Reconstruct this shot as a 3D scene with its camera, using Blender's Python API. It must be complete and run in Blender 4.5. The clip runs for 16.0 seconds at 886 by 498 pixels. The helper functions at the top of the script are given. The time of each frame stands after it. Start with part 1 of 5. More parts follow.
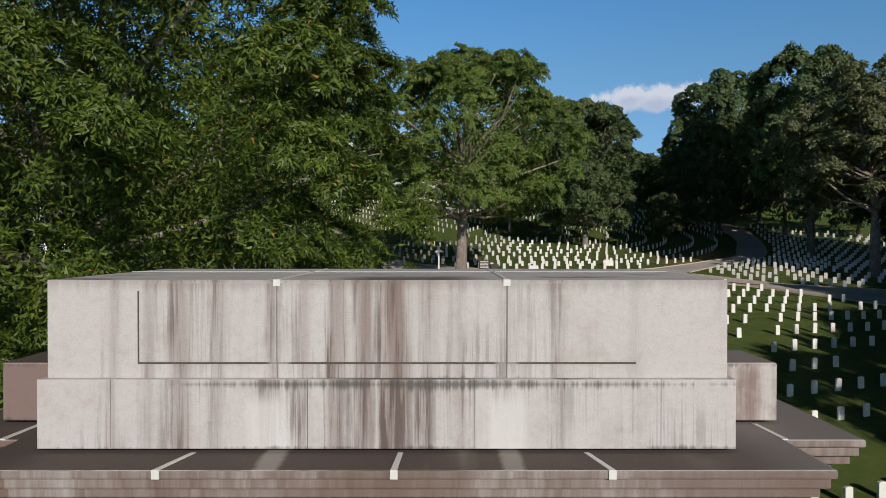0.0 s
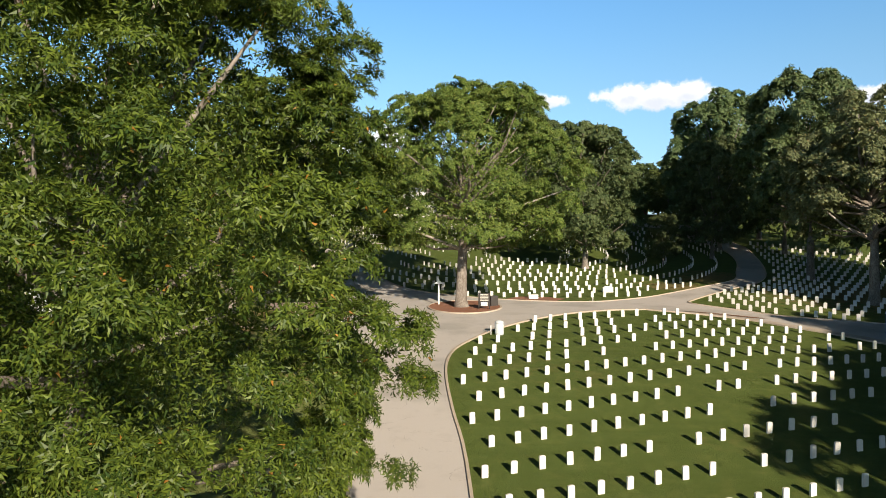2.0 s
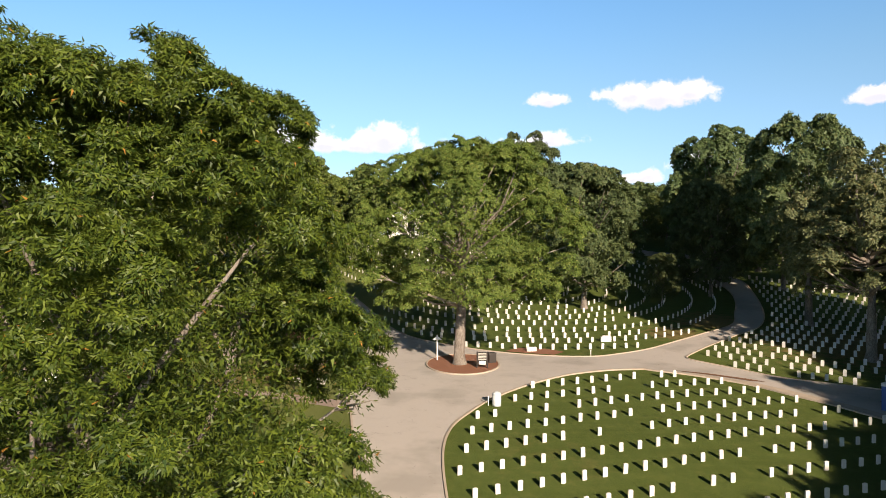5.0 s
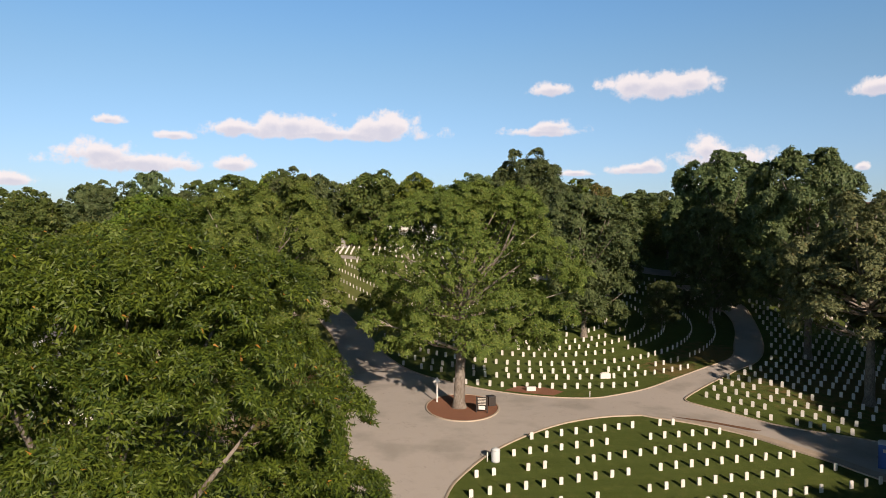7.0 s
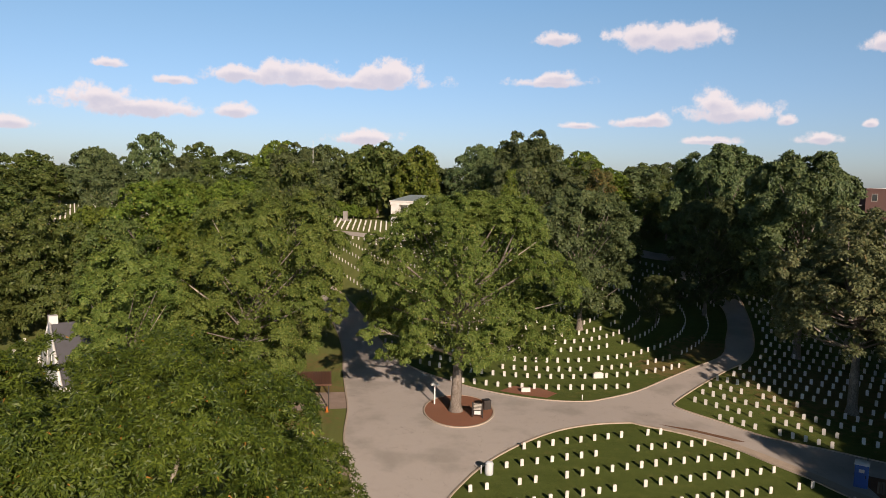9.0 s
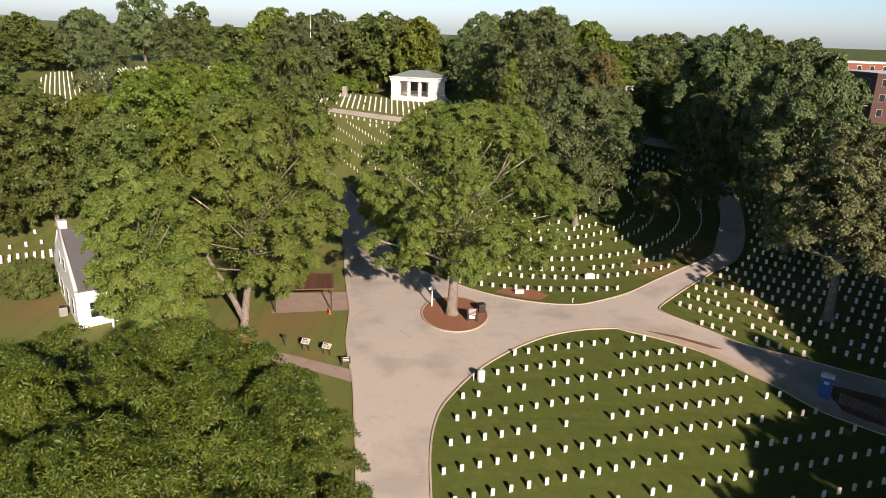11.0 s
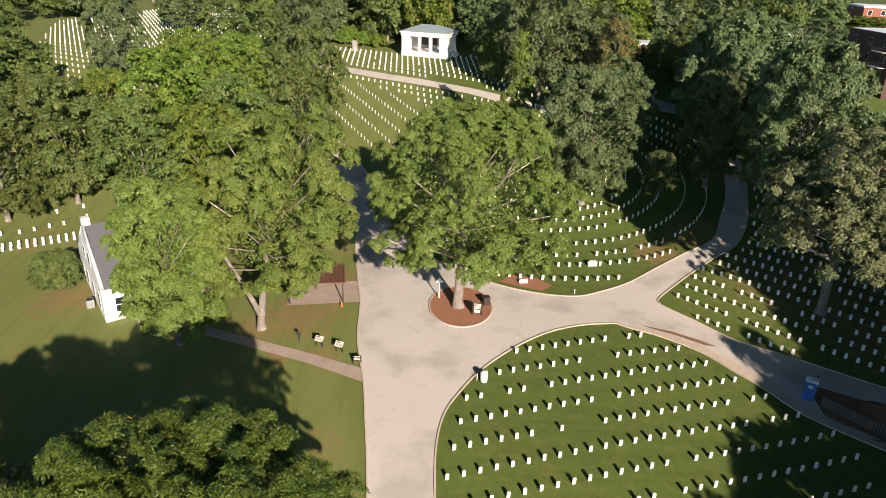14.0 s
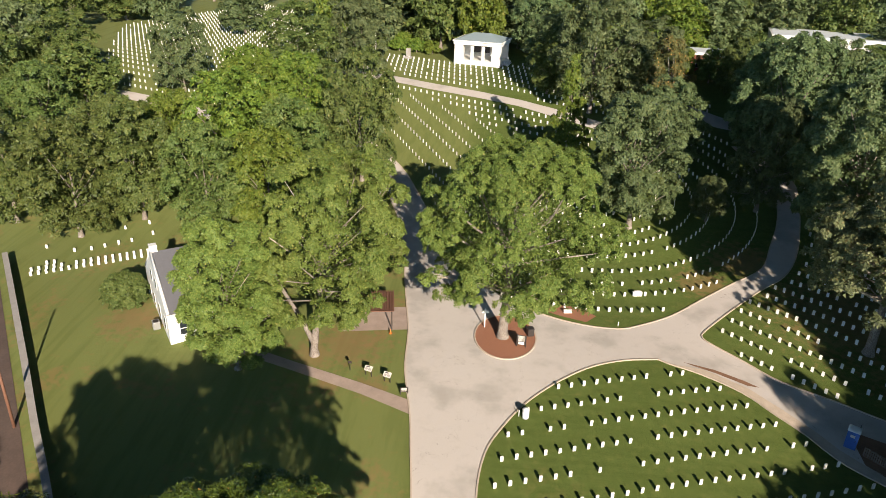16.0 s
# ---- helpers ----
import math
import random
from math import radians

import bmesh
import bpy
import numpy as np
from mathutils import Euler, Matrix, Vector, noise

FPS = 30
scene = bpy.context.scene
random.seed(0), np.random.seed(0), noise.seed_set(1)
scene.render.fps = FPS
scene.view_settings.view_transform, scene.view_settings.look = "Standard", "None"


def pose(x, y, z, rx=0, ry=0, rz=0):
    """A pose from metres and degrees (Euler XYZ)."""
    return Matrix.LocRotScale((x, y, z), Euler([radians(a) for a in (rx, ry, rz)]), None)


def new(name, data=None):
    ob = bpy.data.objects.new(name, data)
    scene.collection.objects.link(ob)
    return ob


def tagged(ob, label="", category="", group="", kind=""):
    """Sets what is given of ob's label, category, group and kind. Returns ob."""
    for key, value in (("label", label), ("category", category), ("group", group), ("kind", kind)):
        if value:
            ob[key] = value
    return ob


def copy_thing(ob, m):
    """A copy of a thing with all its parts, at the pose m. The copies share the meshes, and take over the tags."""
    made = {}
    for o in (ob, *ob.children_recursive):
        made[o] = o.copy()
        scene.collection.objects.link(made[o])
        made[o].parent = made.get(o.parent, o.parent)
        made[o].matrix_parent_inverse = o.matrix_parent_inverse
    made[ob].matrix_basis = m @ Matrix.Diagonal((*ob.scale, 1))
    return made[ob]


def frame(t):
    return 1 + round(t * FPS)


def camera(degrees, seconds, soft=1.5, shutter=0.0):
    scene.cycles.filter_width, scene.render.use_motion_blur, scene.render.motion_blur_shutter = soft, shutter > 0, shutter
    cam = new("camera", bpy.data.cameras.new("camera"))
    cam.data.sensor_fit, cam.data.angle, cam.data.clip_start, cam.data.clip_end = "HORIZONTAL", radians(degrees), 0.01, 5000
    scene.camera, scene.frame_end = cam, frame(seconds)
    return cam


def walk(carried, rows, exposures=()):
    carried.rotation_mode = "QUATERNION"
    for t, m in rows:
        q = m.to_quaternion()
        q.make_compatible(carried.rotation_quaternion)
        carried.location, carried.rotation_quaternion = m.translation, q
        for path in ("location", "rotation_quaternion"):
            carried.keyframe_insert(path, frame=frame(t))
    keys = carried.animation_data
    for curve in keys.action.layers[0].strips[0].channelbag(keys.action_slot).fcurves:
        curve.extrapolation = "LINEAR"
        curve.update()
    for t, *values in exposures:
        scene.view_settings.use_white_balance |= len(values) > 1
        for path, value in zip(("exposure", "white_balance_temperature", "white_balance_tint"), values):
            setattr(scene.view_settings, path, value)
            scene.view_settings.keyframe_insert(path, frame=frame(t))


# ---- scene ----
cam = camera(64.1, 16.0, soft=0.65)
METRES, EYE, TILT, LEAN, TURN = 43.5, 3.9, -0.5, 0.0, 0.0
ROWS = [
    (0.0, 0.0, 0.0, 0.0, 0.0, 0.0, 0.0),
    (0.5, -0.0009, -0.0002, 0.0167, 0.0, -0.01, 0.04),
    (1.0, -0.001, -0.0005, 0.0365, -0.01, -0.03, 0.13),
    (1.5, -0.0001, -0.0013, 0.0577, 0.0, -0.03, 0.22),
    (2.0, 0.0015, -0.0025, 0.0789, 0.03, -0.05, 0.28),
    (2.5, 0.0031, -0.0031, 0.1004, 0.04, -0.05, 0.25),
    (3.0, 0.0045, -0.0043, 0.1223, 0.06, -0.05, 0.22),
    (3.5, 0.0055, -0.0055, 0.1453, 0.07, -0.08, 0.18),
    (4.0, 0.0067, -0.0073, 0.1694, 0.08, -0.12, 0.18),
    (6.5, 0.0079, -0.0102, 0.317, 0.17, -0.71, -0.19),
    (7.0, 0.0087, -0.0118, 0.354, 0.2, -1.06, -0.26),
    (7.5, 0.0092, -0.0158, 0.3906, 0.21, -1.42, -0.4),
    (8.0, 0.0096, -0.0222, 0.4275, 0.24, -1.93, -0.64),
    (8.5, 0.0099, -0.0313, 0.4628, 0.28, -3.02, -1.01),
    (9.0, 0.0109, -0.0424, 0.4989, 0.36, -5.02, -1.23),
    (9.5, 0.0115, -0.0491, 0.5351, 0.45, -8.17, -1.26),
    (10.0, 0.0128, -0.052, 0.5711, 0.52, -11.2, -1.51),
    (12.5, 0.0186, -0.0556, 0.7434, 0.66, -21.66, -2.12),
    (13.0, 0.0198, -0.0559, 0.7774, 0.66, -22.03, -2.12),
    (13.5, 0.0196, -0.0559, 0.8113, 0.7, -22.44, -2.16),
    (14.0, 0.0196, -0.0565, 0.8467, 1.63, -22.84, -2.06),
    (14.5, 0.0191, -0.0567, 0.882, 2.74, -23.2, -1.92),
    (15.0, 0.0197, -0.0574, 0.9193, 3.74, -23.54, -1.84),
    (15.5, 0.0197, -0.057, 0.9568, 4.77, -23.87, -1.75),
    (16.0, 0.0194, -0.0568, 0.9949, 5.77, -24.3, -1.64),
]
EXPOSURES = [(0.0, -0.34, 5900, 10), (1.0, 0.1, 6300, 10), (2.0, 0.55, 6700, 10), (3.0, 0.78, 6950, 13), (4.0, 0.76, 7100, 15), (6.5, 0.18, 7050, 18), (9.0, 0.0, 7050, 22), (10.0, 0.2, 7050, 24), (12.5, 0.88, 6750, 19), (16.0, 0.9, 6550, 14)]
walk(cam, [(t, pose(0, 0, EYE, TILT, LEAN, TURN) @ pose(METRES * x, METRES * y, METRES * z, 90 + pitch, roll, yaw)) for t, x, y, z, yaw, pitch, roll in ROWS], EXPOSURES)

# ---- light ----
SUN_AZ, SUN_EL = radians(158.5), radians(22.0)
TO_SUN = Vector((math.sin(SUN_AZ) * math.cos(SUN_EL), math.cos(SUN_AZ) * math.cos(SUN_EL), math.sin(SUN_EL)))
sun_data = bpy.data.lights.new("sun", "SUN")
sun_data.energy, sun_data.angle, sun_data.color = 5.0, radians(0.6), (1.0, 0.88, 0.72)
sun = new("sun", sun_data)
sun.rotation_euler = TO_SUN.to_track_quat("Z", "Y").to_euler()

# clouds: bearing, height, half width, half height (radians)
CLOUDS = [(.286, .186, .075, .020), (.262, .192, .032, .018), (.330, .190, .030, .018), (.148, .190, .032, .011),
          (-.170, .130, .160, .013), (-.215, .139, .055, .020), (-.085, .139, .050, .022), (-.28, .133, .05, .012),
          (-.416, .084, .090, .016), (-.455, .094, .045, .018), (.140, .135, .062, .010), (.150, .142, .025, .010),
          (.371, .092, .060, .016), (.352, .104, .028, .020), (.265, .082, .042, .009), (.280, .086, .018, .010),
          (.477, .060, .032, .009), (-.294, .085, .034, .011), (.440, .083, .013, .009), (-.550, .057, .040, .010),
          (-.444, .136, .018, .008), (-.365, .121, .026, .008), (.345, .058, .040, .007), (.53, .078, .008, .006),
          (-.12, .055, .06, .012), (.55, .17, .04, .014), (.18, .078, .03, .006)]
world = bpy.data.worlds.new("sky")
scene.world = world
world.use_nodes = True


class Nodes:
    """Short calls to lay shader nodes."""

    def __init__(self, tree):
        self.tree = tree
        tree.nodes.clear()

    def add(self, kind, inputs=()):
        n = self.tree.nodes.new(kind)
        self.feed(n, inputs)
        return n

    def feed(self, n, inputs):
        for key, value in dict(inputs).items():
            if isinstance(value, bpy.types.NodeSocket):
                self.tree.links.new(value, n.inputs[key])
            else:
                n.inputs[key].default_value = value

    def math(self, op, a, b=0.0, c=0.0, clamp=False):
        n = self.add("ShaderNodeMath", {0: a, 1: b, 2: c})
        n.operation, n.use_clamp = op, clamp
        return n.outputs[0]

    def mix(self, fac, a, b):
        n = self.add("ShaderNodeMix")
        n.data_type = "RGBA"
        self.feed(n, {0: fac, 6: a, 7: b})
        return n.outputs[2]

    def noise(self, vector, scale, detail=4.0, rough=0.55, distortion=0.0):
        return self.add("ShaderNodeTexNoise", {"Vector": vector, "Scale": scale, "Detail": detail, "Roughness": rough, "Distortion": distortion}).outputs[0]

    def ramp(self, fac, lo, hi):
        n = self.add("ShaderNodeMapRange", {0: fac, 1: lo, 2: hi, 3: 0.0, 4: 1.0})
        n.interpolation_type = "SMOOTHSTEP"
        return n.outputs[0]


w = Nodes(world.node_tree)
sky = w.add("ShaderNodeTexSky")
sky.sky_type, sky.sun_disc, sky.sun_elevation, sky.sun_rotation = "NISHITA", False, SUN_EL, SUN_AZ
sky.air_density, sky.dust_density, sky.ozone_density = 1.0, 0.6, 2.0
way = w.add("ShaderNodeTexCoord").outputs["Generated"]
axes = w.add("ShaderNodeSeparateXYZ", {0: way}).outputs
bearing = w.math("ARCTAN2", axes[0], axes[1])
mask = under = None
for az, el, a, b in CLOUDS:
    u = w.math("DIVIDE", w.math("SUBTRACT", bearing, az), a * 1.12)
    rise_in = w.math("DIVIDE", w.math("SUBTRACT", axes[2], el), b * 1.2)
    v = w.math("MAXIMUM", rise_in, w.math("MULTIPLY", rise_in, -1.7))
    d = w.math("SUBTRACT", 1.0, w.math("SQRT", w.math("ADD", w.math("MULTIPLY", u, u), w.math("MULTIPLY", v, v))))
    low_part = w.math("SUBTRACT", d, w.math("MULTIPLY", rise_in, 1.3))
    mask = d if mask is None else w.math("MAXIMUM", mask, d)
    under = low_part if under is None else w.math("MAXIMUM", under, low_part)
puff = w.math("SUBTRACT", w.noise(way, 34.0, 7.0, 0.62), 0.5)
cover = w.ramp(w.math("ADD", mask, w.math("MULTIPLY", puff, 2.2)), -0.02, 0.5)
belly = w.ramp(w.math("ADD", under, w.math("MULTIPLY", puff, 1.6)), 0.15, 1.1)
cloud_colour = w.mix(belly, (8.0, 7.8, 7.9, 1), (5.7, 5.9, 6.8, 1))
SKY = 0.108
clear = w.add("ShaderNodeVectorMath")
clear.operation = "MULTIPLY"
w.feed(clear, {0: sky.outputs[0], 1: w.mix(w.ramp(axes[2], 0.0, 0.26), (0.66, 0.84, 1.20, 1), w.mix(w.ramp(axes[2], 0.18, 0.34), (0.78, 1.02, 1.10, 1), (0.70, 1.09, 1.28, 1)))})
# sky above the view is dimmed towards the zenith to cut fill light
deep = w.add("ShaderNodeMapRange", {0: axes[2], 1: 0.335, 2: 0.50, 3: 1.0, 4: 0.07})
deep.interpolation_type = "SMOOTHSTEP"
fill_cut = w.add("ShaderNodeVectorMath")
fill_cut.operation = "SCALE"
w.feed(fill_cut, {0: clear.outputs[0], 3: deep.outputs[0]})
overhead = w.mix(w.math("MULTIPLY", cover, 0.9), fill_cut.outputs[0], cloud_colour)
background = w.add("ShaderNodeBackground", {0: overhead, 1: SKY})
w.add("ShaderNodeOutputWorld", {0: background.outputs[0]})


# ---- materials ----
def material(name, build):
    m = bpy.data.materials.new(name)
    m.use_nodes = True
    n = Nodes(m.node_tree)
    shader = build(n)
    n.add("ShaderNodeOutputMaterial", {0: shader})
    return m


def place(n):
    return n.add("ShaderNodeNewGeometry").outputs["Position"]


def local(n):
    return n.add("ShaderNodeTexCoord").outputs["Object"]


def bump(n, height, strength, distance):
    return n.add("ShaderNodeBump", {"Height": height, "Strength": strength, "Distance": distance}).outputs[0]


def plain(colour, rough=0.6, metal=0.0, vary=0.12, scale=6.0, relief=0.15, where=local, random_tint=0.0):
    """Painted, coated or raw surface with grain and uneven wear."""
    def build(n):
        at = where(n)
        fine, broad = n.noise(at, scale * 9, 5.0), n.noise(at, scale, 3.0)
        value = n.math("ADD", n.math("MULTIPLY", n.math("SUBTRACT", fine, 0.5), vary), n.math("MULTIPLY", n.math("SUBTRACT", broad, 0.5), vary * 1.6))
        if random_tint:
            value = n.math("ADD", value, n.math("MULTIPLY", n.math("SUBTRACT", n.add("ShaderNodeObjectInfo").outputs["Random"], 0.5), random_tint))
        tone = n.add("ShaderNodeHueSaturation", {"Value": n.math("ADD", value, 1.0), "Color": (*colour, 1)}).outputs[0]
        return n.add("ShaderNodeBsdfPrincipled", {"Base Color": tone, "Roughness": n.math("ADD", n.math("MULTIPLY", broad, 0.2), rough - 0.1, clamp=True), "Metallic": metal,
                                                  "Normal": bump(n, fine, relief, 0.01)}).outputs[0]
    return build


def leaf_material(name, dark, light, tint=(0.20, 0.17, 0.03), share=0.04, gloss=0.55):
    def build(n):
        rnd = n.add("ShaderNodeNewGeometry").outputs["Random Per Island"]
        patch = n.noise(place(n), 0.35, 3.0)
        t = n.math("ADD", n.math("MULTIPLY", n.math("POWER", rnd, 1.2), 0.85), n.math("MULTIPLY", n.math("SUBTRACT", patch, 0.45), 0.8), clamp=True)
        own = n.add("ShaderNodeObjectInfo").outputs["Random"]
        c = n.mix(t, (*dark, 1), (*light, 1))
        c = n.mix(n.math("GREATER_THAN", rnd, 1.0 - share), c, (*tint, 1))
        c = n.add("ShaderNodeHueSaturation", {"Hue": n.math("ADD", n.math("MULTIPLY", own, 0.03), 0.485), "Value": n.math("ADD", n.math("MULTIPLY", own, 0.35), 0.82), "Color": c}).outputs[0]
        front = n.add("ShaderNodeBsdfPrincipled", {"Base Color": c, "Roughness": gloss, "Specular IOR Level": 0.3})
        through_light = n.add("ShaderNodeBsdfTranslucent", {"Color": n.mix(0.5, c, (0.16, 0.22, 0.02, 1))})
        return n.add("ShaderNodeMixShader", {0: 0.11, 1: front.outputs[0], 2: through_light.outputs[0]}).outputs[0]
    return material(name, build)


def bark(name, colour, pale):
    def build(n):
        at = local(n)
        stretched = n.add("ShaderNodeMapping", {"Vector": at, "Scale": (1, 1, 0.22)}).outputs[0]
        ridges, patches = n.noise(stretched, 16.0, 6.0, 0.65), n.noise(at, 1.3, 4.0)
        c = n.mix(n.ramp(ridges, 0.35, 0.65), (*colour, 1), (*pale, 1))
        c = n.mix(n.ramp(patches, 0.5, 0.75), c, (*[v * 1.25 for v in pale], 1))
        return n.add("ShaderNodeBsdfPrincipled", {"Base Color": c, "Roughness": 0.85, "Normal": bump(n, ridges, 0.7, 0.05)}).outputs[0]
    return material(name, build)


def grass_build(n):
    at = place(n)
    axes = n.add("ShaderNodeSeparateXYZ", {0: at}).outputs
    fine, mid, broad = n.noise(at, 20.0, 6.0, 0.75), n.noise(at, 1.1, 5.0, 0.62), n.noise(at, 0.11, 4.0)
    blades = n.noise(n.add("ShaderNodeMapping", {"Vector": at, "Scale": (1.0, 1.0, 0.2)}).outputs[0], 70.0, 3.0, 0.7)
    along = n.add("ShaderNodeMapping", {"Vector": at, "Rotation": (0, 0, radians(-17)), "Scale": (0.05, 0.9, 1.0)}).outputs[0]
    across = n.add("ShaderNodeMapping", {"Vector": at, "Rotation": (0, 0, radians(8)), "Scale": (0.9, 0.04, 1.0)}).outputs[0]
    west = n.ramp(n.math("MULTIPLY", axes[0], -1.0), 3.0, 9.0)
    mown = n.add("ShaderNodeMix", {0: west, 2: n.noise(along, 1.0, 2.0), 3: n.noise(across, 1.0, 2.0)}).outputs[0]
    c = n.mix(n.ramp(n.math("ADD", n.math("MULTIPLY", fine, 0.6), n.math("MULTIPLY", blades, 0.4)), 0.32, 0.68), (0.052, 0.082, 0.017, 1), (0.136, 0.174, 0.042, 1))
    c = n.mix(n.math("MULTIPLY", west, 0.55), c, (0.222, 0.238, 0.082, 1))
    c = n.mix(n.math("MULTIPLY", n.ramp(mid, 0.45, 0.8), 0.5), c, (0.165, 0.180, 0.050, 1))
    c = n.mix(n.math("MULTIPLY", n.ramp(mown, 0.44, 0.66), 0.20), c, (0.050, 0.078, 0.012, 1))
    bare = n.ramp(n.math("MULTIPLY", n.math("ADD", broad, n.math("MULTIPLY", west, 0.04)), n.math("ADD", mid, 0.4)), 0.52, 0.68)
    c = n.mix(n.math("MULTIPLY", n.math("MULTIPLY", bare, n.ramp(axes[1], 112.0, 96.0)), n.math("ADD", n.math("MULTIPLY", west, 0.38), 0.12)), c, (0.26, 0.165, 0.072, 1))
    # trodden, dry earth round the lodge, the shelter and the panels, and beneath the oaks
    worn = None
    for x, y, r in ((-44.5, 71.5, 6.5), (-16.5, 70.0, 7.0), (-13.5, 79.0, 5.0), (-12.5, 62.5, 3.0), (-17.5, 62.5, 2.6), (-20.2, 67.2, 4.5), (37.5, 97.5, 8.0), (30.0, 91.0, 6.0), (-33.0, 78.0, 8.0), (49.0, 84.0, 17.0), (55.0, 72.0, 14.0)):
        du, dv = n.math("SUBTRACT", axes[0], x), n.math("SUBTRACT", axes[1], y)
        d = n.math("SUBTRACT", 1.0, n.math("DIVIDE", n.math("SQRT", n.math("ADD", n.math("MULTIPLY", du, du), n.math("MULTIPLY", dv, dv))), r))
        worn = d if worn is None else n.math("MAXIMUM", worn, d)
    worn = n.ramp(n.math("ADD", worn, n.math("MULTIPLY", n.math("SUBTRACT", mid, 0.5), 2.2)), 0.15, 0.75)
    c = n.mix(n.math("MULTIPLY", worn, 0.58), c, n.mix(fine, (0.20, 0.115, 0.055, 1), (0.30, 0.19, 0.09, 1)))
    return n.add("ShaderNodeBsdfPrincipled", {"Base Color": c, "Roughness": 0.9, "Specular IOR Level": 0.15, "Normal": bump(n, n.math("ADD", fine, mid), 0.9, 0.06)}).outputs[0]


def pavement_build(n):
    at = place(n)
    grit, mottle, broad = n.noise(at, 60.0, 4.0, 0.7), n.noise(at, 0.8, 6.0, 0.65), n.noise(at, 0.15, 4.0)
    c = n.mix(grit, (0.43, 0.386, 0.350, 1), (0.585, 0.535, 0.490, 1))
    c = n.mix(n.math("MULTIPLY", n.ramp(mottle, 0.5, 0.75), 0.4), c, (0.40, 0.356, 0.318, 1))
    c = n.mix(n.math("MULTIPLY", n.ramp(broad, 0.48, 0.66), 0.6), c, (0.31, 0.284, 0.25, 1))
    seam = n.add("ShaderNodeTexNoise", {"Vector": at, "Scale": 0.22, "Detail": 6.0, "Distortion": 0.6}).outputs[0]
    crack = n.math("LESS_THAN", n.math("ABSOLUTE", n.math("SUBTRACT", seam, 0.5)), 0.0012)
    c = n.mix(n.math("MULTIPLY", crack, n.math("MULTIPLY", n.ramp(mottle, 0.4, 0.6), 0.5)), c, (0.16, 0.13, 0.11, 1))
    return n.add("ShaderNodeBsdfPrincipled", {"Base Color": c, "Roughness": 0.85, "Normal": bump(n, grit, 0.4, 0.01)}).outputs[0]


def marble_build(n):
    at = place(n)
    axes = n.add("ShaderNodeSeparateXYZ", {0: at}).outputs
    grain, fine = n.noise(at, 55.0, 6.0, 0.7), n.noise(at, 14.0, 5.0, 0.65)
    cloudy, broad = n.noise(at, 2.3, 6.0, 0.65), n.noise(at, 0.55, 3.0)
    thin = n.noise(n.add("ShaderNodeMapping", {"Vector": at, "Scale": (4.2, 4.2, 0.16)}).outputs[0], 2.4, 5.0, 0.66)
    wide = n.noise(n.add("ShaderNodeMapping", {"Vector": at, "Scale": (2.0, 2.0, 0.14)}).outputs[0], 1.6, 4.0, 0.6)
    up = n.add("ShaderNodeSeparateXYZ", {0: n.add("ShaderNodeNewGeometry").outputs["Normal"]}).outputs[2]
    flat = n.ramp(up, 0.6, 0.9)
    upright = n.math("SUBTRACT", 1.0, flat)
    c = n.mix(grain, (0.46, 0.425, 0.412, 1), (0.57, 0.535, 0.522, 1))
    c = n.mix(n.math("MULTIPLY", n.ramp(fine, 0.45, 0.75), 0.30), c, (0.35, 0.31, 0.295, 1))
    c = n.mix(n.math("MULTIPLY", n.ramp(cloudy, 0.46, 0.72), 0.42), c, (0.37, 0.30, 0.275, 1))
    # brown rain wash in soft upright bands: centre, half width, strength
    wander = n.math("ADD", axes[0], n.math("ADD", n.math("MULTIPLY", n.math("SUBTRACT", thin, 0.5), 0.30), n.math("MULTIPLY", n.math("SUBTRACT", cloudy, 0.5), 0.06)))
    wash = None
    for x, half, strength in ((-0.47, 0.24, 0.95), (-0.80, 0.16, 0.75), (-1.06, 0.15, 0.6), (-0.15, 0.15, 0.6), (0.12, 0.14, 0.45), (-1.40, 0.10, 0.35), (-1.72, 0.10, 0.4),
                              (-2.25, 0.12, 0.35), (-2.62, 0.18, 0.45), (-2.95, 0.12, 0.45), (-3.3, 0.12, 0.3), (0.62, 0.10, 0.3), (1.15, 0.12, 0.25), (1.9, 0.14, 0.2)):
        d = n.math("MULTIPLY", n.ramp(n.math("ABSOLUTE", n.math("SUBTRACT", wander, x)), half, half * 0.15), strength)
        wash = d if wash is None else n.math("MAXIMUM", wash, d)
    wash = n.math("MULTIPLY", wash, n.math("ADD", n.math("MULTIPLY", n.ramp(wide, 0.34, 0.62), 0.65), 0.35))
    c = n.mix(n.math("MULTIPLY", n.math("MULTIPLY", wash, upright), 0.95), c, (0.165, 0.106, 0.088, 1))
    drips = n.noise(n.add("ShaderNodeMapping", {"Vector": at, "Scale": (9.0, 9.0, 0.20)}).outputs[0], 2.0, 4.0, 0.6)
    streak = n.math("MULTIPLY", n.math("MAXIMUM", n.ramp(thin, 0.49, 0.60), n.ramp(drips, 0.54, 0.64)), n.math("ADD", n.math("MULTIPLY", wash, 1.0), n.math("MULTIPLY", n.ramp(n.math("ADD", broad, n.math("MULTIPLY", wide, 0.5)), 0.66, 0.92), 0.45)), clamp=True)
    c = n.mix(n.math("MULTIPLY", n.math("MULTIPLY", streak, upright), 0.85), c, (0.098, 0.070, 0.060, 1))
    # dark fringe under the top edge, and pale lime runs on the lower course
    fringe = n.math("MULTIPLY", n.ramp(n.math("ADD", axes[2], n.math("MULTIPLY", thin, 0.22)), 3.50, 3.64), n.ramp(axes[2], 3.3, 3.4))
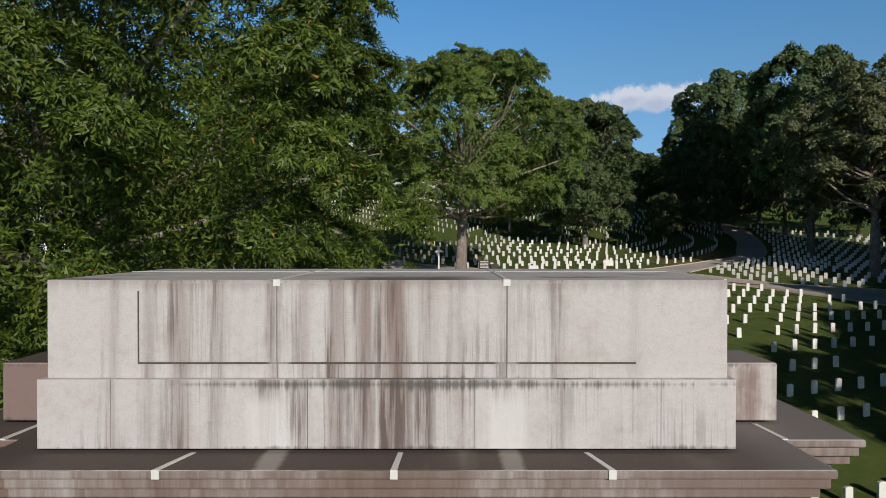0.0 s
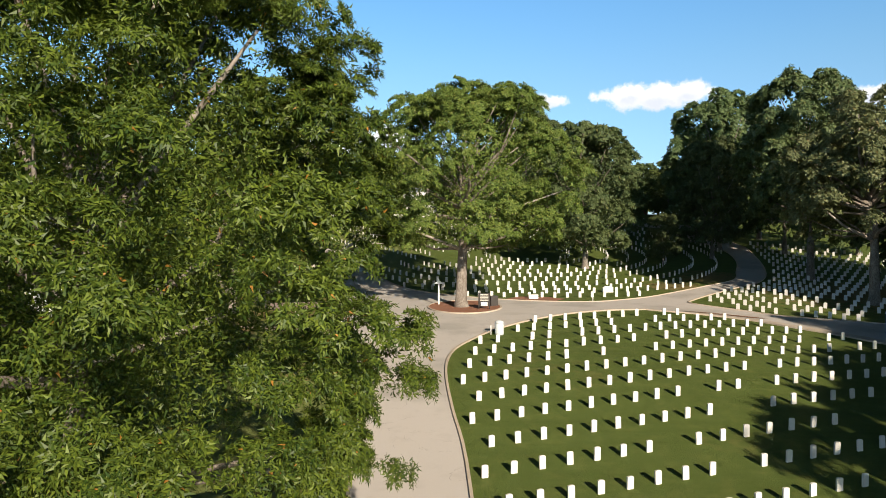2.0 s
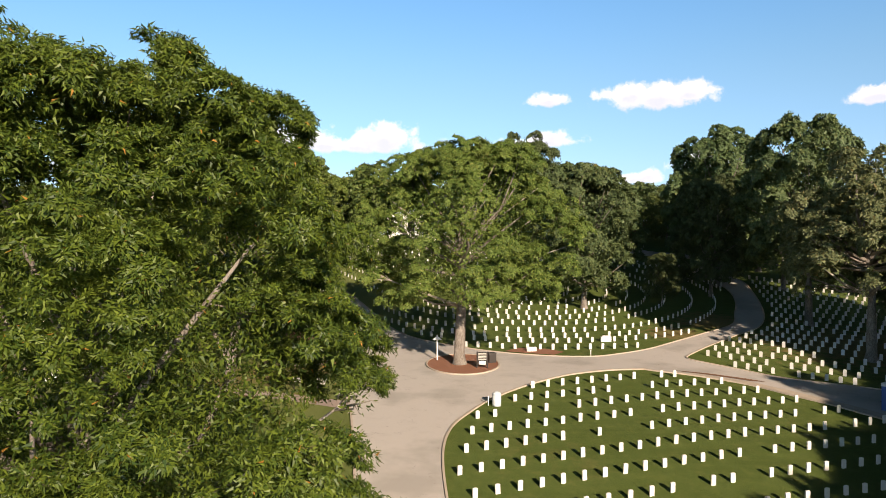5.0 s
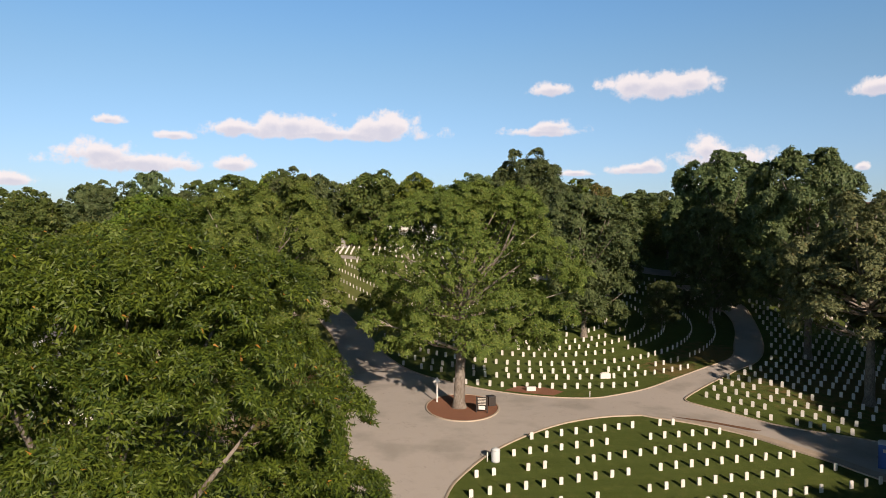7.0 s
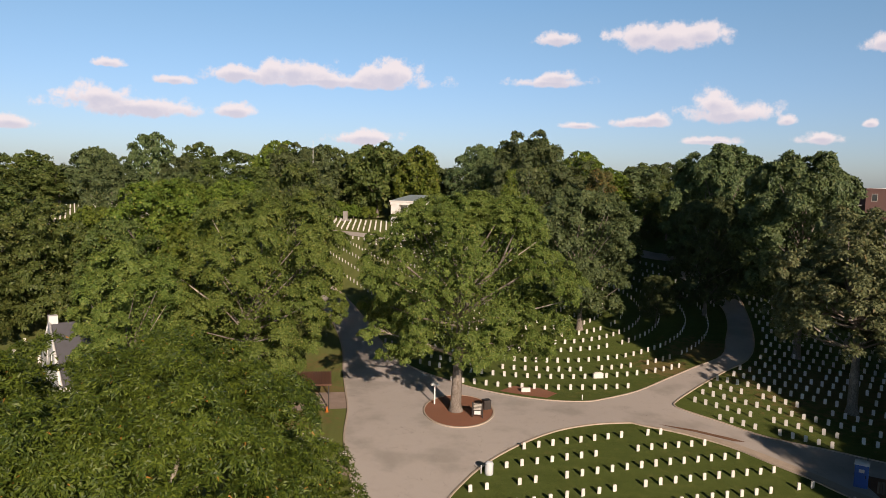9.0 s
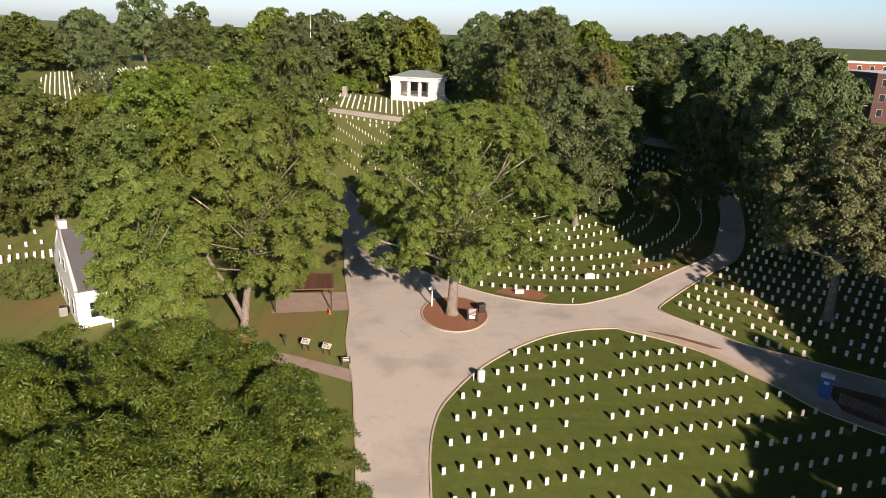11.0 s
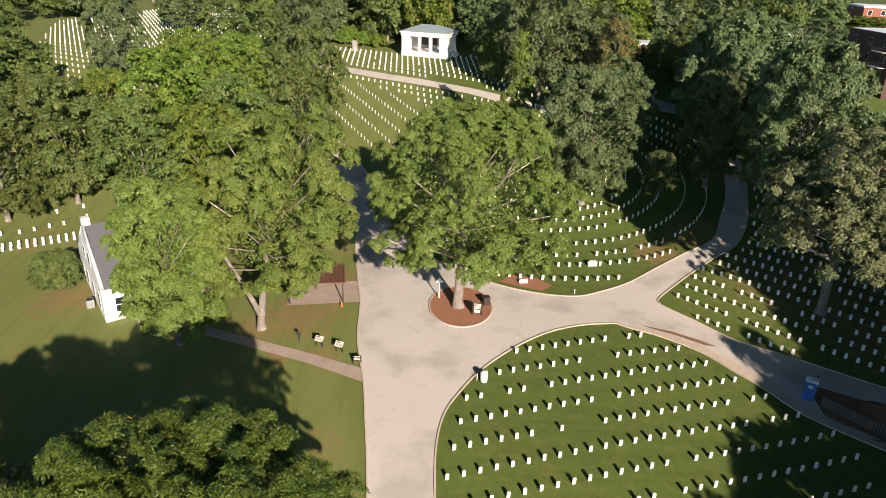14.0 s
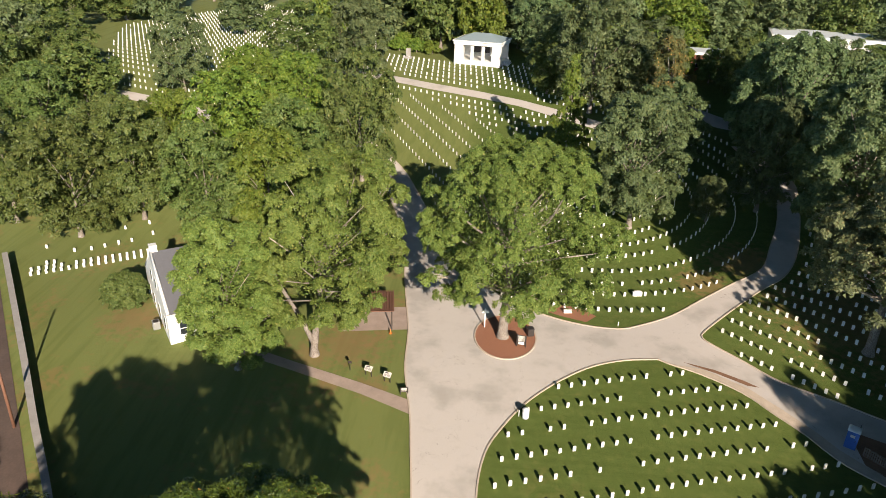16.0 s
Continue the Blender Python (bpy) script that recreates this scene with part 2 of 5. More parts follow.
    c = n.mix(n.math("MULTIPLY", n.math("MULTIPLY", fringe, upright), 0.4), c, (0.16, 0.125, 0.11, 1))
    for x, half in ((-1.72, 0.30), (0.60, 0.26)):
        lime = n.math("MULTIPLY", n.ramp(n.math("ABSOLUTE", n.math("SUBTRACT", wander, x)), half, half * 0.3), n.ramp(axes[2], 2.50, 2.25))
        c = n.mix(n.math("MULTIPLY", n.math("MULTIPLY", lime, upright), 0.75), c, (0.62, 0.595, 0.575, 1))
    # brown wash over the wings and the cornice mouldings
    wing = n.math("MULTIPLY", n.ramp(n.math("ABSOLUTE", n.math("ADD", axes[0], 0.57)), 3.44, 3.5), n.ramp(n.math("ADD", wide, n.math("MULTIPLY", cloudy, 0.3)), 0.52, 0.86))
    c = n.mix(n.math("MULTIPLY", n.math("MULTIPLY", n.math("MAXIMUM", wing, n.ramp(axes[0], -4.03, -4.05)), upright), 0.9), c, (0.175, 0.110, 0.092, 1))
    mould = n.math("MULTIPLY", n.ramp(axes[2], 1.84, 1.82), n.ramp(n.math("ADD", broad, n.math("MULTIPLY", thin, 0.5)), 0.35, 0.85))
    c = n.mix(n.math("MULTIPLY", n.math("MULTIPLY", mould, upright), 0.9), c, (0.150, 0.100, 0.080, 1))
    # lichen that clings along the ledge between the courses and at their foot
    ledge = n.math("SUBTRACT", 1.0, n.math("MULTIPLY", n.math("ABSOLUTE", n.math("SUBTRACT", axes[2], 2.50)), 6.5), clamp=True)
    foot = n.math("SUBTRACT", 1.0, n.math("MULTIPLY", n.math("ABSOLUTE", n.math("SUBTRACT", axes[2], 1.87)), 11.0), clamp=True)
    ledge = n.math("MAXIMUM", ledge, n.math("MULTIPLY", foot, 0.85))
    growth = n.ramp(n.math("ADD", n.math("MULTIPLY", ledge, 0.44), n.math("ADD", n.math("MULTIPLY", drips, 0.5), n.math("MULTIPLY", broad, 0.80))), 0.98, 1.20)
    c = n.mix(n.math("MULTIPLY", n.math("MULTIPLY", growth, upright), 0.8), c, (0.065, 0.060, 0.050, 1))
    patches = n.ramp(n.noise(n.add("ShaderNodeMapping", {"Vector": at, "Scale": (0.5, 1.5, 1)}).outputs[0], 1.2, 6.0, 0.72), 0.53, 0.68)
    c = n.mix(n.math("MULTIPLY", flat, patches), c, (0.15, 0.115, 0.105, 1))
    # dark algae over the middle of the top, by the front edge
    pool = n.math("MULTIPLY", n.ramp(n.math("ABSOLUTE", n.math("ADD", wander, 0.35)), 0.95, 0.35), n.ramp(n.math("ADD", axes[1], n.math("MULTIPLY", cloudy, 1.2)), 8.7, 8.0))
    c = n.mix(n.math("MULTIPLY", n.math("MULTIPLY", pool, flat), 0.8), c, (0.060, 0.044, 0.038, 1))
    height = n.math("ADD", n.math("ADD", grain, fine), n.math("MULTIPLY", cloudy, 1.5))
    return n.add("ShaderNodeBsdfPrincipled", {"Base Color": c, "Roughness": 0.8, "Normal": bump(n, height, 0.3, 0.015)}).outputs[0]


def sooty_build(n):
    at = place(n)
    grain, patch = n.noise(at, 40.0, 5.0, 0.65), n.noise(at, 0.9, 5.0, 0.6)
    clean = n.noise(n.add("ShaderNodeMapping", {"Vector": at, "Scale": (1.6, 0.15, 0.3)}).outputs[0], 1.0, 2.0)
    c = n.mix(grain, (0.058, 0.042, 0.036, 1), (0.125, 0.090, 0.076, 1))
    c = n.mix(n.math("MULTIPLY", n.ramp(patch, 0.5, 0.8), 0.5), c, (0.19, 0.165, 0.15, 1))
    c = n.mix(n.math("MULTIPLY", n.ramp(clean, 0.64, 0.72), 0.5), c, (0.30, 0.27, 0.24, 1))
    # rain-washed pale tracks across the slab, and its cleaner end
    x = n.math("ADD", n.add("ShaderNodeSeparateXYZ", {0: at}).outputs[0], n.math("MULTIPLY", n.math("SUBTRACT", patch, 0.5), 0.25))
    for centre, half in ((-1.66, 0.15), (0.66, 0.15)):
        c = n.mix(n.math("MULTIPLY", n.ramp(n.math("ABSOLUTE", n.math("SUBTRACT", x, centre)), half, half * 0.45), 0.8), c, (0.34, 0.31, 0.28, 1))
    c = n.mix(n.math("MULTIPLY", n.ramp(x, 2.6, 3.6), 0.55), c, (0.28, 0.25, 0.24, 1))
    return n.add("ShaderNodeBsdfPrincipled", {"Base Color": c, "Roughness": 0.85, "Normal": bump(n, grain, 0.4, 0.01)}).outputs[0]


def mulch_build(n):
    at = place(n)
    chips, mid = n.noise(at, 26.0, 6.0, 0.75), n.noise(at, 1.5, 4.0)
    c = n.mix(chips, (0.19, 0.072, 0.038, 1), (0.42, 0.185, 0.105, 1))
    c = n.mix(n.math("MULTIPLY", mid, 0.4), c, (0.22, 0.11, 0.065, 1))
    return n.add("ShaderNodeBsdfPrincipled", {"Base Color": c, "Roughness": 0.95, "Normal": bump(n, chips, 1.0, 0.05)}).outputs[0]


def glass_build(n):
    return n.add("ShaderNodeBsdfPrincipled", {"Base Color": (0.02, 0.025, 0.03, 1), "Roughness": 0.06, "Specular IOR Level": 0.7}).outputs[0]


GRASS = material("mown_grass", grass_build)
PAVING = material("worn_pavement", pavement_build)
KERB = material("kerb_concrete", plain((0.46, 0.38, 0.30), 0.85, vary=0.3, scale=1.2, where=place))
WALK = material("walkway_concrete", plain((0.33, 0.255, 0.21), 0.85, vary=0.35, scale=0.8, where=place))
ASPHALT = material("asphalt", plain((0.06, 0.058, 0.058), 0.9, vary=0.3, scale=0.7, where=place))
MARBLE = material("weathered_marble", marble_build)
SOOTY = material("blackened_marble", sooty_build)
JOINT = material("lead_joint", plain((0.66, 0.64, 0.60), 0.6, vary=0.15))
HEADSTONE = material("white_marble", plain((0.74, 0.71, 0.66), 0.6, vary=0.10, scale=4.0, random_tint=0.14))
MULCH = material("pine_mulch", mulch_build)
VERGE = material("dark_verge_earth", plain((0.085, 0.058, 0.046), 0.95, vary=0.6, scale=0.5, where=place))
RED_EARTH = material("red_earth", plain((0.20, 0.105, 0.06), 0.95, vary=0.5, scale=0.6, where=place))
WHITE = material("white_paint", plain((0.76, 0.75, 0.72), 0.5, vary=0.08, scale=2.0))
STONE_WHITE = material("white_dressed_stone", plain((0.72, 0.70, 0.66), 0.6, vary=0.12, scale=1.5))
SLATE = material("grey_shingles", plain((0.10, 0.10, 0.11), 0.8, vary=0.25, scale=3.0))
ZINC = material("pale_metal_roof", plain((0.24, 0.30, 0.32), 0.45, vary=0.15, scale=1.0))
TIMBER = material("brown_timber", plain((0.16, 0.075, 0.045), 0.75, vary=0.4, scale=3.0, random_tint=0.3))
DARK = material("dark_bronze_metal", plain((0.035, 0.028, 0.024), 0.5, vary=0.2))
STEEL = material("galvanised_steel", plain((0.42, 0.42, 0.41), 0.45, 0.6, vary=0.15))
PANEL = material("pale_sign_print", plain((0.55, 0.52, 0.46), 0.5, vary=0.1))
INK = material("dark_print", plain((0.07, 0.06, 0.06), 0.6, vary=0.1))
BLUE = material("blue_plastic", plain((0.030, 0.10, 0.34), 0.45, vary=0.12))
PALE_ROOF = material("pale_plastic_roof", plain((0.62, 0.66, 0.68), 0.5, vary=0.08))
ORANGE = material("orange_plastic", plain((0.55, 0.17, 0.03), 0.5, vary=0.1))
CONCRETE = material("grey_concrete", plain((0.30, 0.28, 0.26), 0.85, vary=0.3, scale=0.9, where=place))
OLD_BOARD = material("old_boards", plain((0.13, 0.095, 0.075), 0.85, vary=0.35, scale=2.0, random_tint=0.3))
BRICK = material("red_brickwork", plain((0.24, 0.085, 0.055), 0.85, vary=0.25, scale=1.2))
BRICK_DARK = material("dark_brickwork", plain((0.075, 0.036, 0.031), 0.85, vary=0.25, scale=1.2))
GLASS = material("window_glass", glass_build)
LEAF_WOOD = leaf_material("wood_leaf", (0.046, 0.077, 0.017), (0.142, 0.175, 0.043), (0.18, 0.18, 0.05), 0.03)
BARK = bark("grey_bark", (0.115, 0.090, 0.070), (0.27, 0.235, 0.20))
TWIG = bark("pale_dead_wood", (0.22, 0.185, 0.15), (0.42, 0.37, 0.31))
LEAF_NEAR = leaf_material("willow_oak_leaf", (0.026, 0.048, 0.007), (0.128, 0.160, 0.019), (0.32, 0.14, 0.03), 0.004, 0.5)
LEAF_OAK = leaf_material("oak_leaf", (0.059, 0.108, 0.017), (0.204, 0.258, 0.055), (0.24, 0.25, 0.06), 0.03)
LEAF_DEEP = leaf_material("deep_green_leaf", (0.052, 0.084, 0.032), (0.151, 0.189, 0.071), (0.14, 0.15, 0.05), 0.03)
LEAF_LIME = leaf_material("light_green_leaf", (0.056, 0.101, 0.013), (0.175, 0.222, 0.030), (0.21, 0.21, 0.04), 0.03)
LEAF_OLIVE = leaf_material("olive_green_leaf", (0.080, 0.106, 0.043), (0.237, 0.259, 0.114), (0.18, 0.15, 0.05), 0.04)
LEAF_RUST = leaf_material("thin_olive_leaf", (0.064, 0.062, 0.018), (0.128, 0.110, 0.036), (0.30, 0.15, 0.05), 0.07)


# ---- ground form ----
K = 43.5 / 38
KNOT_Y = [K * v for v in (-400, -60, 0, 10, 20, 29, 33, 37, 44, 54, 60, 68, 76, 82, 100, 120, 145, 160, 200, 300, 500, 3500)]
KNOT_Z = [K * v for v in (-8, -6.5, -5.9, -5.6, -4.9, -3.6, -3.0, -2.3, -1.25, -.25, .25, .6, 1.0, 1.5, 4.0, 7.5, 11.5, 12.5, 13.5, 14.0, 14, 12)]
TABLE_Y = np.arange(-300.0, 700.0, 1.0)
TABLE_Z = np.convolve(np.pad(np.interp(TABLE_Y, KNOT_Y, KNOT_Z), 4, "edge"), np.array([1, 2, 3, 4, 5, 4, 3, 2, 1]) / 25.0, "valid")


def rise(a, b, v):
    s = min(1.0, max(0.0, (v - a) / (b - a)))
    return s * s * (3 - 2 * s)


def ground_z(x, y):
    z = float(np.interp(y, TABLE_Y, TABLE_Z)) if -300 < y < 699 else float(np.interp(y, KNOT_Y, KNOT_Z))
    z -= 0.6 * rise(17, 36, x) * rise(84, 70, y) * rise(20, 45, y)
    return z


# ---- building helpers ----
def mesh_of(bm, name, mat):
    me = bpy.data.meshes.new(name)
    bm.normal_update()
    bm.to_mesh(me)
    bm.free()
    me.materials.append(mat)
    return me


def part(name, bm, mat, parent=None, label=""):
    ob = new(name, mesh_of(bm, name, mat))
    ob.parent = parent
    if label:
        ob["label"] = label
    return ob


def thing(name, x, y, z=None, turn=0.0, **tags):
    ob = new(name)
    ob.empty_display_size = 0.3
    ob.matrix_basis = pose(x, y, ground_z(x, y) if z is None else z, 0, 0, turn)
    return tagged(ob, **tags)


def box(x0, y0, z0, x1, y1, z1, bevel=0.0, bm=None):
    one = bmesh.new()
    bmesh.ops.create_cube(one, size=1.0)
    for v in one.verts:
        v.co = Vector(((x0 + x1) / 2 + v.co.x * (x1 - x0), (y0 + y1) / 2 + v.co.y * (y1 - y0), (z0 + z1) / 2 + v.co.z * (z1 - z0)))
    if bevel:
        bmesh.ops.bevel(one, geom=one.edges[:], offset=bevel, segments=2, affect="EDGES", profile=0.6)
    if bm is None:
        return one
    merge(bm, one)
    return bm


def merge(bm, other):
    tmp = bpy.data.meshes.new("tmp")
    other.to_mesh(tmp)
    other.free()
    bm.from_mesh(tmp)
    bpy.data.meshes.remove(tmp)


def prism(outline, z0, z1):
    """A closed plan outline raised from z0 to z1."""
    bm = bmesh.new()
    low = [bm.verts.new((x, y, z0)) for x, y in outline]
    high = [bm.verts.new((x, y, z1)) for x, y in outline]
    bm.faces.new(low[::-1])
    bm.faces.new(high)
    for i in range(len(low)):
        j = (i + 1) % len(low)
        bm.faces.new((low[i], low[j], high[j], high[i]))
    bmesh.ops.recalc_face_normals(bm, faces=bm.faces[:])
    return bm


def tube(points, radii, sides=7, bm=None):
    bm = bm or bmesh.new()
    rings = []
    for i, p in enumerate(points):
        p = Vector(p)
        d = Vector(points[min(i + 1, len(points) - 1)]) - Vector(points[max(i - 1, 0)])
        q = d.to_track_quat("Z", "Y")
        rings.append([bm.verts.new(p + q @ Vector((math.cos(a) * radii[i], math.sin(a) * radii[i], 0))) for a in [2 * math.pi * k / sides for k in range(sides)]])
    for a, b in zip(rings, rings[1:]):
        for k in range(sides):
            bm.faces.new((a[k], a[(k + 1) % sides], b[(k + 1) % sides], b[k]))
    bm.faces.new(rings[0][::-1])
    bm.faces.new(rings[-1])
    for f in bm.faces:
        f.smooth = True
    return bm


def sheet(outline, step, lift):
    """A plan region laid over the ground, cut into a grid so that it follows the slope."""
    bm = bmesh.new()
    bm.faces.new([bm.verts.new((x, y, 0)) for x, y in outline])
    bmesh.ops.triangulate(bm, faces=bm.faces[:])
    xs, ys = [p[0] for p in outline], [p[1] for p in outline]
    for lo, hi, axis in ((min(xs), max(xs), Vector((1, 0, 0))), (min(ys), max(ys), Vector((0, 1, 0)))):
        c = math.floor(lo / step) * step + step
        while c < hi:
            bmesh.ops.bisect_plane(bm, geom=bm.verts[:] + bm.edges[:] + bm.faces[:], plane_co=axis * c, plane_no=axis, dist=1e-5)
            c += step
    for v in bm.verts:
        v.co.z = ground_z(v.co.x, v.co.y) + lift
    bm.normal_update()
    if sum(f.normal.z for f in bm.faces) < 0:
        bmesh.ops.reverse_faces(bm, faces=bm.faces[:])
    return bm


def smooth_line(points, per=6):
    """Points on a curve through the given ones."""
    p = [Vector(q).to_2d() if len(q) == 2 else Vector(q) for q in points]
    p = [2 * p[0] - p[1]] + p + [2 * p[-1] - p[-2]]
    out = []
    for i in range(1, len(p) - 2):
        for k in range(per):
            t = k / per
            out.append(0.5 * (2 * p[i] + (p[i + 1] - p[i - 1]) * t + (2 * p[i - 1] - 5 * p[i] + 4 * p[i + 1] - p[i + 2]) * t * t + (3 * p[i] - p[i - 1] - 3 * p[i + 1] + p[i + 2]) * t ** 3))
    return out + [p[-2]]


def ribbon(line, offset, width, lift, depth):
    """A kerb or wall: a band of the given width beside a line on the ground, lift high."""
    bm = bmesh.new()
    rows = []
    n = len(line)
    for i, p in enumerate(line):
        d = (line[min(i + 1, n - 1)] - line[max(i - 1, 0)]).normalized()
        side = Vector((d.y, -d.x))
        a, b = p + side * offset, p + side * (offset + width)
        z = ground_z(p.x, p.y)
        rows.append([bm.verts.new((a.x, a.y, z - depth)), bm.verts.new((a.x, a.y, z + lift)), bm.verts.new((b.x, b.y, z + lift)), bm.verts.new((b.x, b.y, z - depth))])
    for r, s in zip(rows, rows[1:]):
        for k in range(4):
            bm.faces.new((r[k], r[(k + 1) % 4], s[(k + 1) % 4], s[k]))
    bm.faces.new(rows[0])
    bm.faces.new(rows[-1][::-1])
    bmesh.ops.recalc_face_normals(bm, faces=bm.faces[:])
    return bm


def inside(x, y, poly):
    c = False
    for i in range(len(poly)):
        (x1, y1), (x2, y2) = poly[i - 1][:2], poly[i][:2]
        if (y1 > y) != (y2 > y) and x < (x2 - x1) * (y - y1) / (y2 - y1) + x1:
            c = not c
    return c


# ---- ground, roads, kerbs ----
def ground():
    def steps(mid, far):
        near = list(np.arange(mid[0], mid[1] + 0.1, 2.0))
        return [-far, -far * 0.4, mid[0] - 150, mid[0] - 60, mid[0] - 20] + near + [mid[1] + 20, mid[1] + 60, mid[1] + 150, far * 0.4, far]
    xs, ys = steps((-100, 110), 3200), steps((-40, 240), 3200)
    verts = [(x, y, ground_z(x, y)) for y in ys for x in xs]
    n = len(xs)
    faces = [(j * n + i, j * n + i + 1, (j + 1) * n + i + 1, (j + 1) * n + i) for j in range(len(ys) - 1) for i in range(n - 1)]
    me = bpy.data.meshes.new("ground")
    me.from_pydata(verts, [], faces)
    me.materials.append(GRASS)
    me.polygons.foreach_set("use_smooth", [True] * len(faces))
    tagged(new("ground", me), "sloping mown grass lawn of the cemetery", "lawn", kind="structure")


ROAD_LEFT = smooth_line([(-2.6, -2), (-2.9, 8), (-3.6, 22), (-4.5, 35.3), (-5.0, 41.7), (-5.9, 48.8), (-6.6, 53.2), (-7.4, 58.3), (-8.3, 62.2), (-9.2, 66.6), (-9.8, 73.5), (-10.9, 79.4), (-12.2, 86.5), (-13.9, 96.5), (-17.5, 108), (-23, 119), (-31, 128)], 4)
ROAD_BACK = smooth_line([(-27, 133), (-18.5, 122), (-12.5, 109), (-8.5, 98), (-4, 89), (2, 83), (7, 79.6), (12.1, 77.8), (16.6, 77.5), (19.5, 78.7), (24.1, 81.7), (28.9, 86.3), (34, 91), (39.5, 95.8), (42.4, 102), (45.6, 109.5), (47.6, 117), (47.6, 125), (45, 138)], 4)
ROAD_RIGHT = smooth_line([(50.5, 138), (52.5, 125), (51.2, 117), (48.6, 108), (45.6, 100), (42.2, 94.3), (37.7, 90), (33.7, 85.8), (30.4, 82.1), (27.6, 78.8), (26.9, 77.4), (27.6, 76.1), (30.9, 73.1), (34.3, 69.8), (39.5, 66.9), (44.3, 64), (60, 55)], 4)
ROAD_LAWN = smooth_line([(52, 45), (44.5, 51.6), (37.9, 56.6), (36, 58.7), (34.3, 61.3), (31.8, 64.2), (29.3, 67.1), (25.3, 69.6), (21.8, 71.0)], 4) + smooth_line([(20.6, 71.7), (16.5, 70.9), (12.6, 69.2), (9.2, 66.6), (6.3, 63.7), (4.0, 60.8), (2.3, 57.9), (0.9, 54.9), (0.25, 51.5), (0.15, 47.5), (0.5, 42), (1.1, 35.5), (1.4, 22), (1.6, 8), (1.6, -2)], 4)
ROAD = [tuple(p) for p in ROAD_LEFT + ROAD_BACK + ROAD_RIGHT + ROAD_LAWN]


def roads():
    tagged(part("road", sheet(ROAD, 2.0, 0.035), PAVING), "pale worn concrete drive with a broad junction", "road", kind="structure")
    for line, off in ((ROAD_LEFT, -0.16), (ROAD_BACK, -0.16), (ROAD_RIGHT, -0.16), (ROAD_LAWN, -0.16)):
        tagged(part("kerb", ribbon([Vector(p) for p in line], off, 0.16, 0.13, 0.2), KERB), "low pale concrete kerb along the drive", "kerb", kind="structure")
    for name, outline, mat, label in (
            ("walkway", [(-7.5, 58.5), (-7.9, 60.7), (-13.6, 62.8), (-22.3, 65.6), (-30, 68.3), (-30, 66.6), (-21.8, 63.9), (-13.3, 61.0)], WALK, "narrow weathered concrete footpath across the lawn"),
            ("driveway", [(-10.0, 73.8), (-10.85, 79.0), (-19.0, 77.8), (-18.5, 72.2)], WALK, "concrete pad beneath the open carport"),
            ("hill_road", [(-42, 172), (-29, 168.6), (-18, 164.0), (-6, 160.0), (3, 156.4), (12, 151.5), (24, 144), (22, 140.6), (11, 147.5), (3, 152.6), (-6, 156.2), (-18, 160.2), (-29, 164.6), (-42, 168)], PAVING, "narrow pale drive across the grave hill"),
            ("west_road", [(-95, 152.5), (-82, 149), (-70, 145.2), (-58, 139), (-58, 135.5), (-70, 141.6), (-82, 145.2), (-95, 148.5)], PAVING, "narrow pale drive beneath the oaks"),
            ("upper_road", [(40, 158), (46, 152), (60, 146), (60, 140), (44, 146.5), (36, 152.5)], PAVING, "sunlit drive beyond the dark trees"),
            ("street", [(-72, 79), (-49.5, 51), (-40, 39), (-25, 20), (-34, 14), (-48, 34), (-58, 46), (-80, 74)], ASPHALT, "dark asphalt street outside the wall"),
            ("verge", [(-68.6, 79.6), (-46, 50.4), (-37.6, 39.4), (-40, 39), (-49.5, 51), (-72, 79)], VERGE, "bare dark earth verge beside the street"),
            ("kerb_apron", [(22.0, 71.0), (25.5, 69.55), (29.4, 67.0), (31.9, 64.2), (34.4, 61.2), (36.1, 58.6), (38.0, 56.5), (44.5, 51.5), (45.4, 52.4), (38.9, 57.5), (37.1, 59.4), (35.4, 62.0), (32.9, 65.0), (30.2, 67.9), (25.9, 70.5)], KERB, "pale concrete apron along the lawn edge"),
            ("grass_wedge", [(23.5, 71.6), (27.0, 70.75), (30.0, 69.3), (31.5, 68.3), (30.2, 68.4), (27.0, 70.1), (24.5, 71.1)], RED_EARTH, "sliver of bare earth in the drive"),
            ("bare_patch", [(7.2, 80.6), (9.5, 79.6), (12.6, 78.6), (14, 80.2), (12, 82), (9, 82.5)], MULCH, "bare mulch patch at the lawn corner"),
            ("bare_ground", [(39, 62.5), (44.2, 60), (52, 55), (50, 49), (44, 52.5), (38.9, 57.6)], RED_EARTH, "dug red earth behind the barrier")):
        lift = {"hill_road": 0.05, "upper_road": 0.05, "west_road": 0.05, "bare_ground": 0.06, "verge": 0.04, "street": 0.045, "kerb_apron": 0.06, "grass_wedge": 0.075, "bare_patch": 0.03}.get(name, 0.05)
        tagged(part(name, sheet(outline, 2.0, lift), mat), label, "path" if "walk" in name else "road", kind="structure")


def planting_circle():
    ring = [Vector((2.25 + 3.75 * math.cos(a), 73.9 + 4.7 * math.sin(a))) for a in np.linspace(0, 2 * math.pi, 49)]
    tagged(part("mulch_bed", sheet([tuple(p) for p in ring[:-1]], 1.0, 0.10), MULCH), "round bed of red-brown bark mulch", "flower bed", kind="structure")
    tagged(part("kerb", ribbon(ring, -0.02, 0.16, 0.15, 0.1), KERB), "round pale concrete kerb about the mulch bed", "kerb", kind="structure")


ground()
roads()
planting_circle()


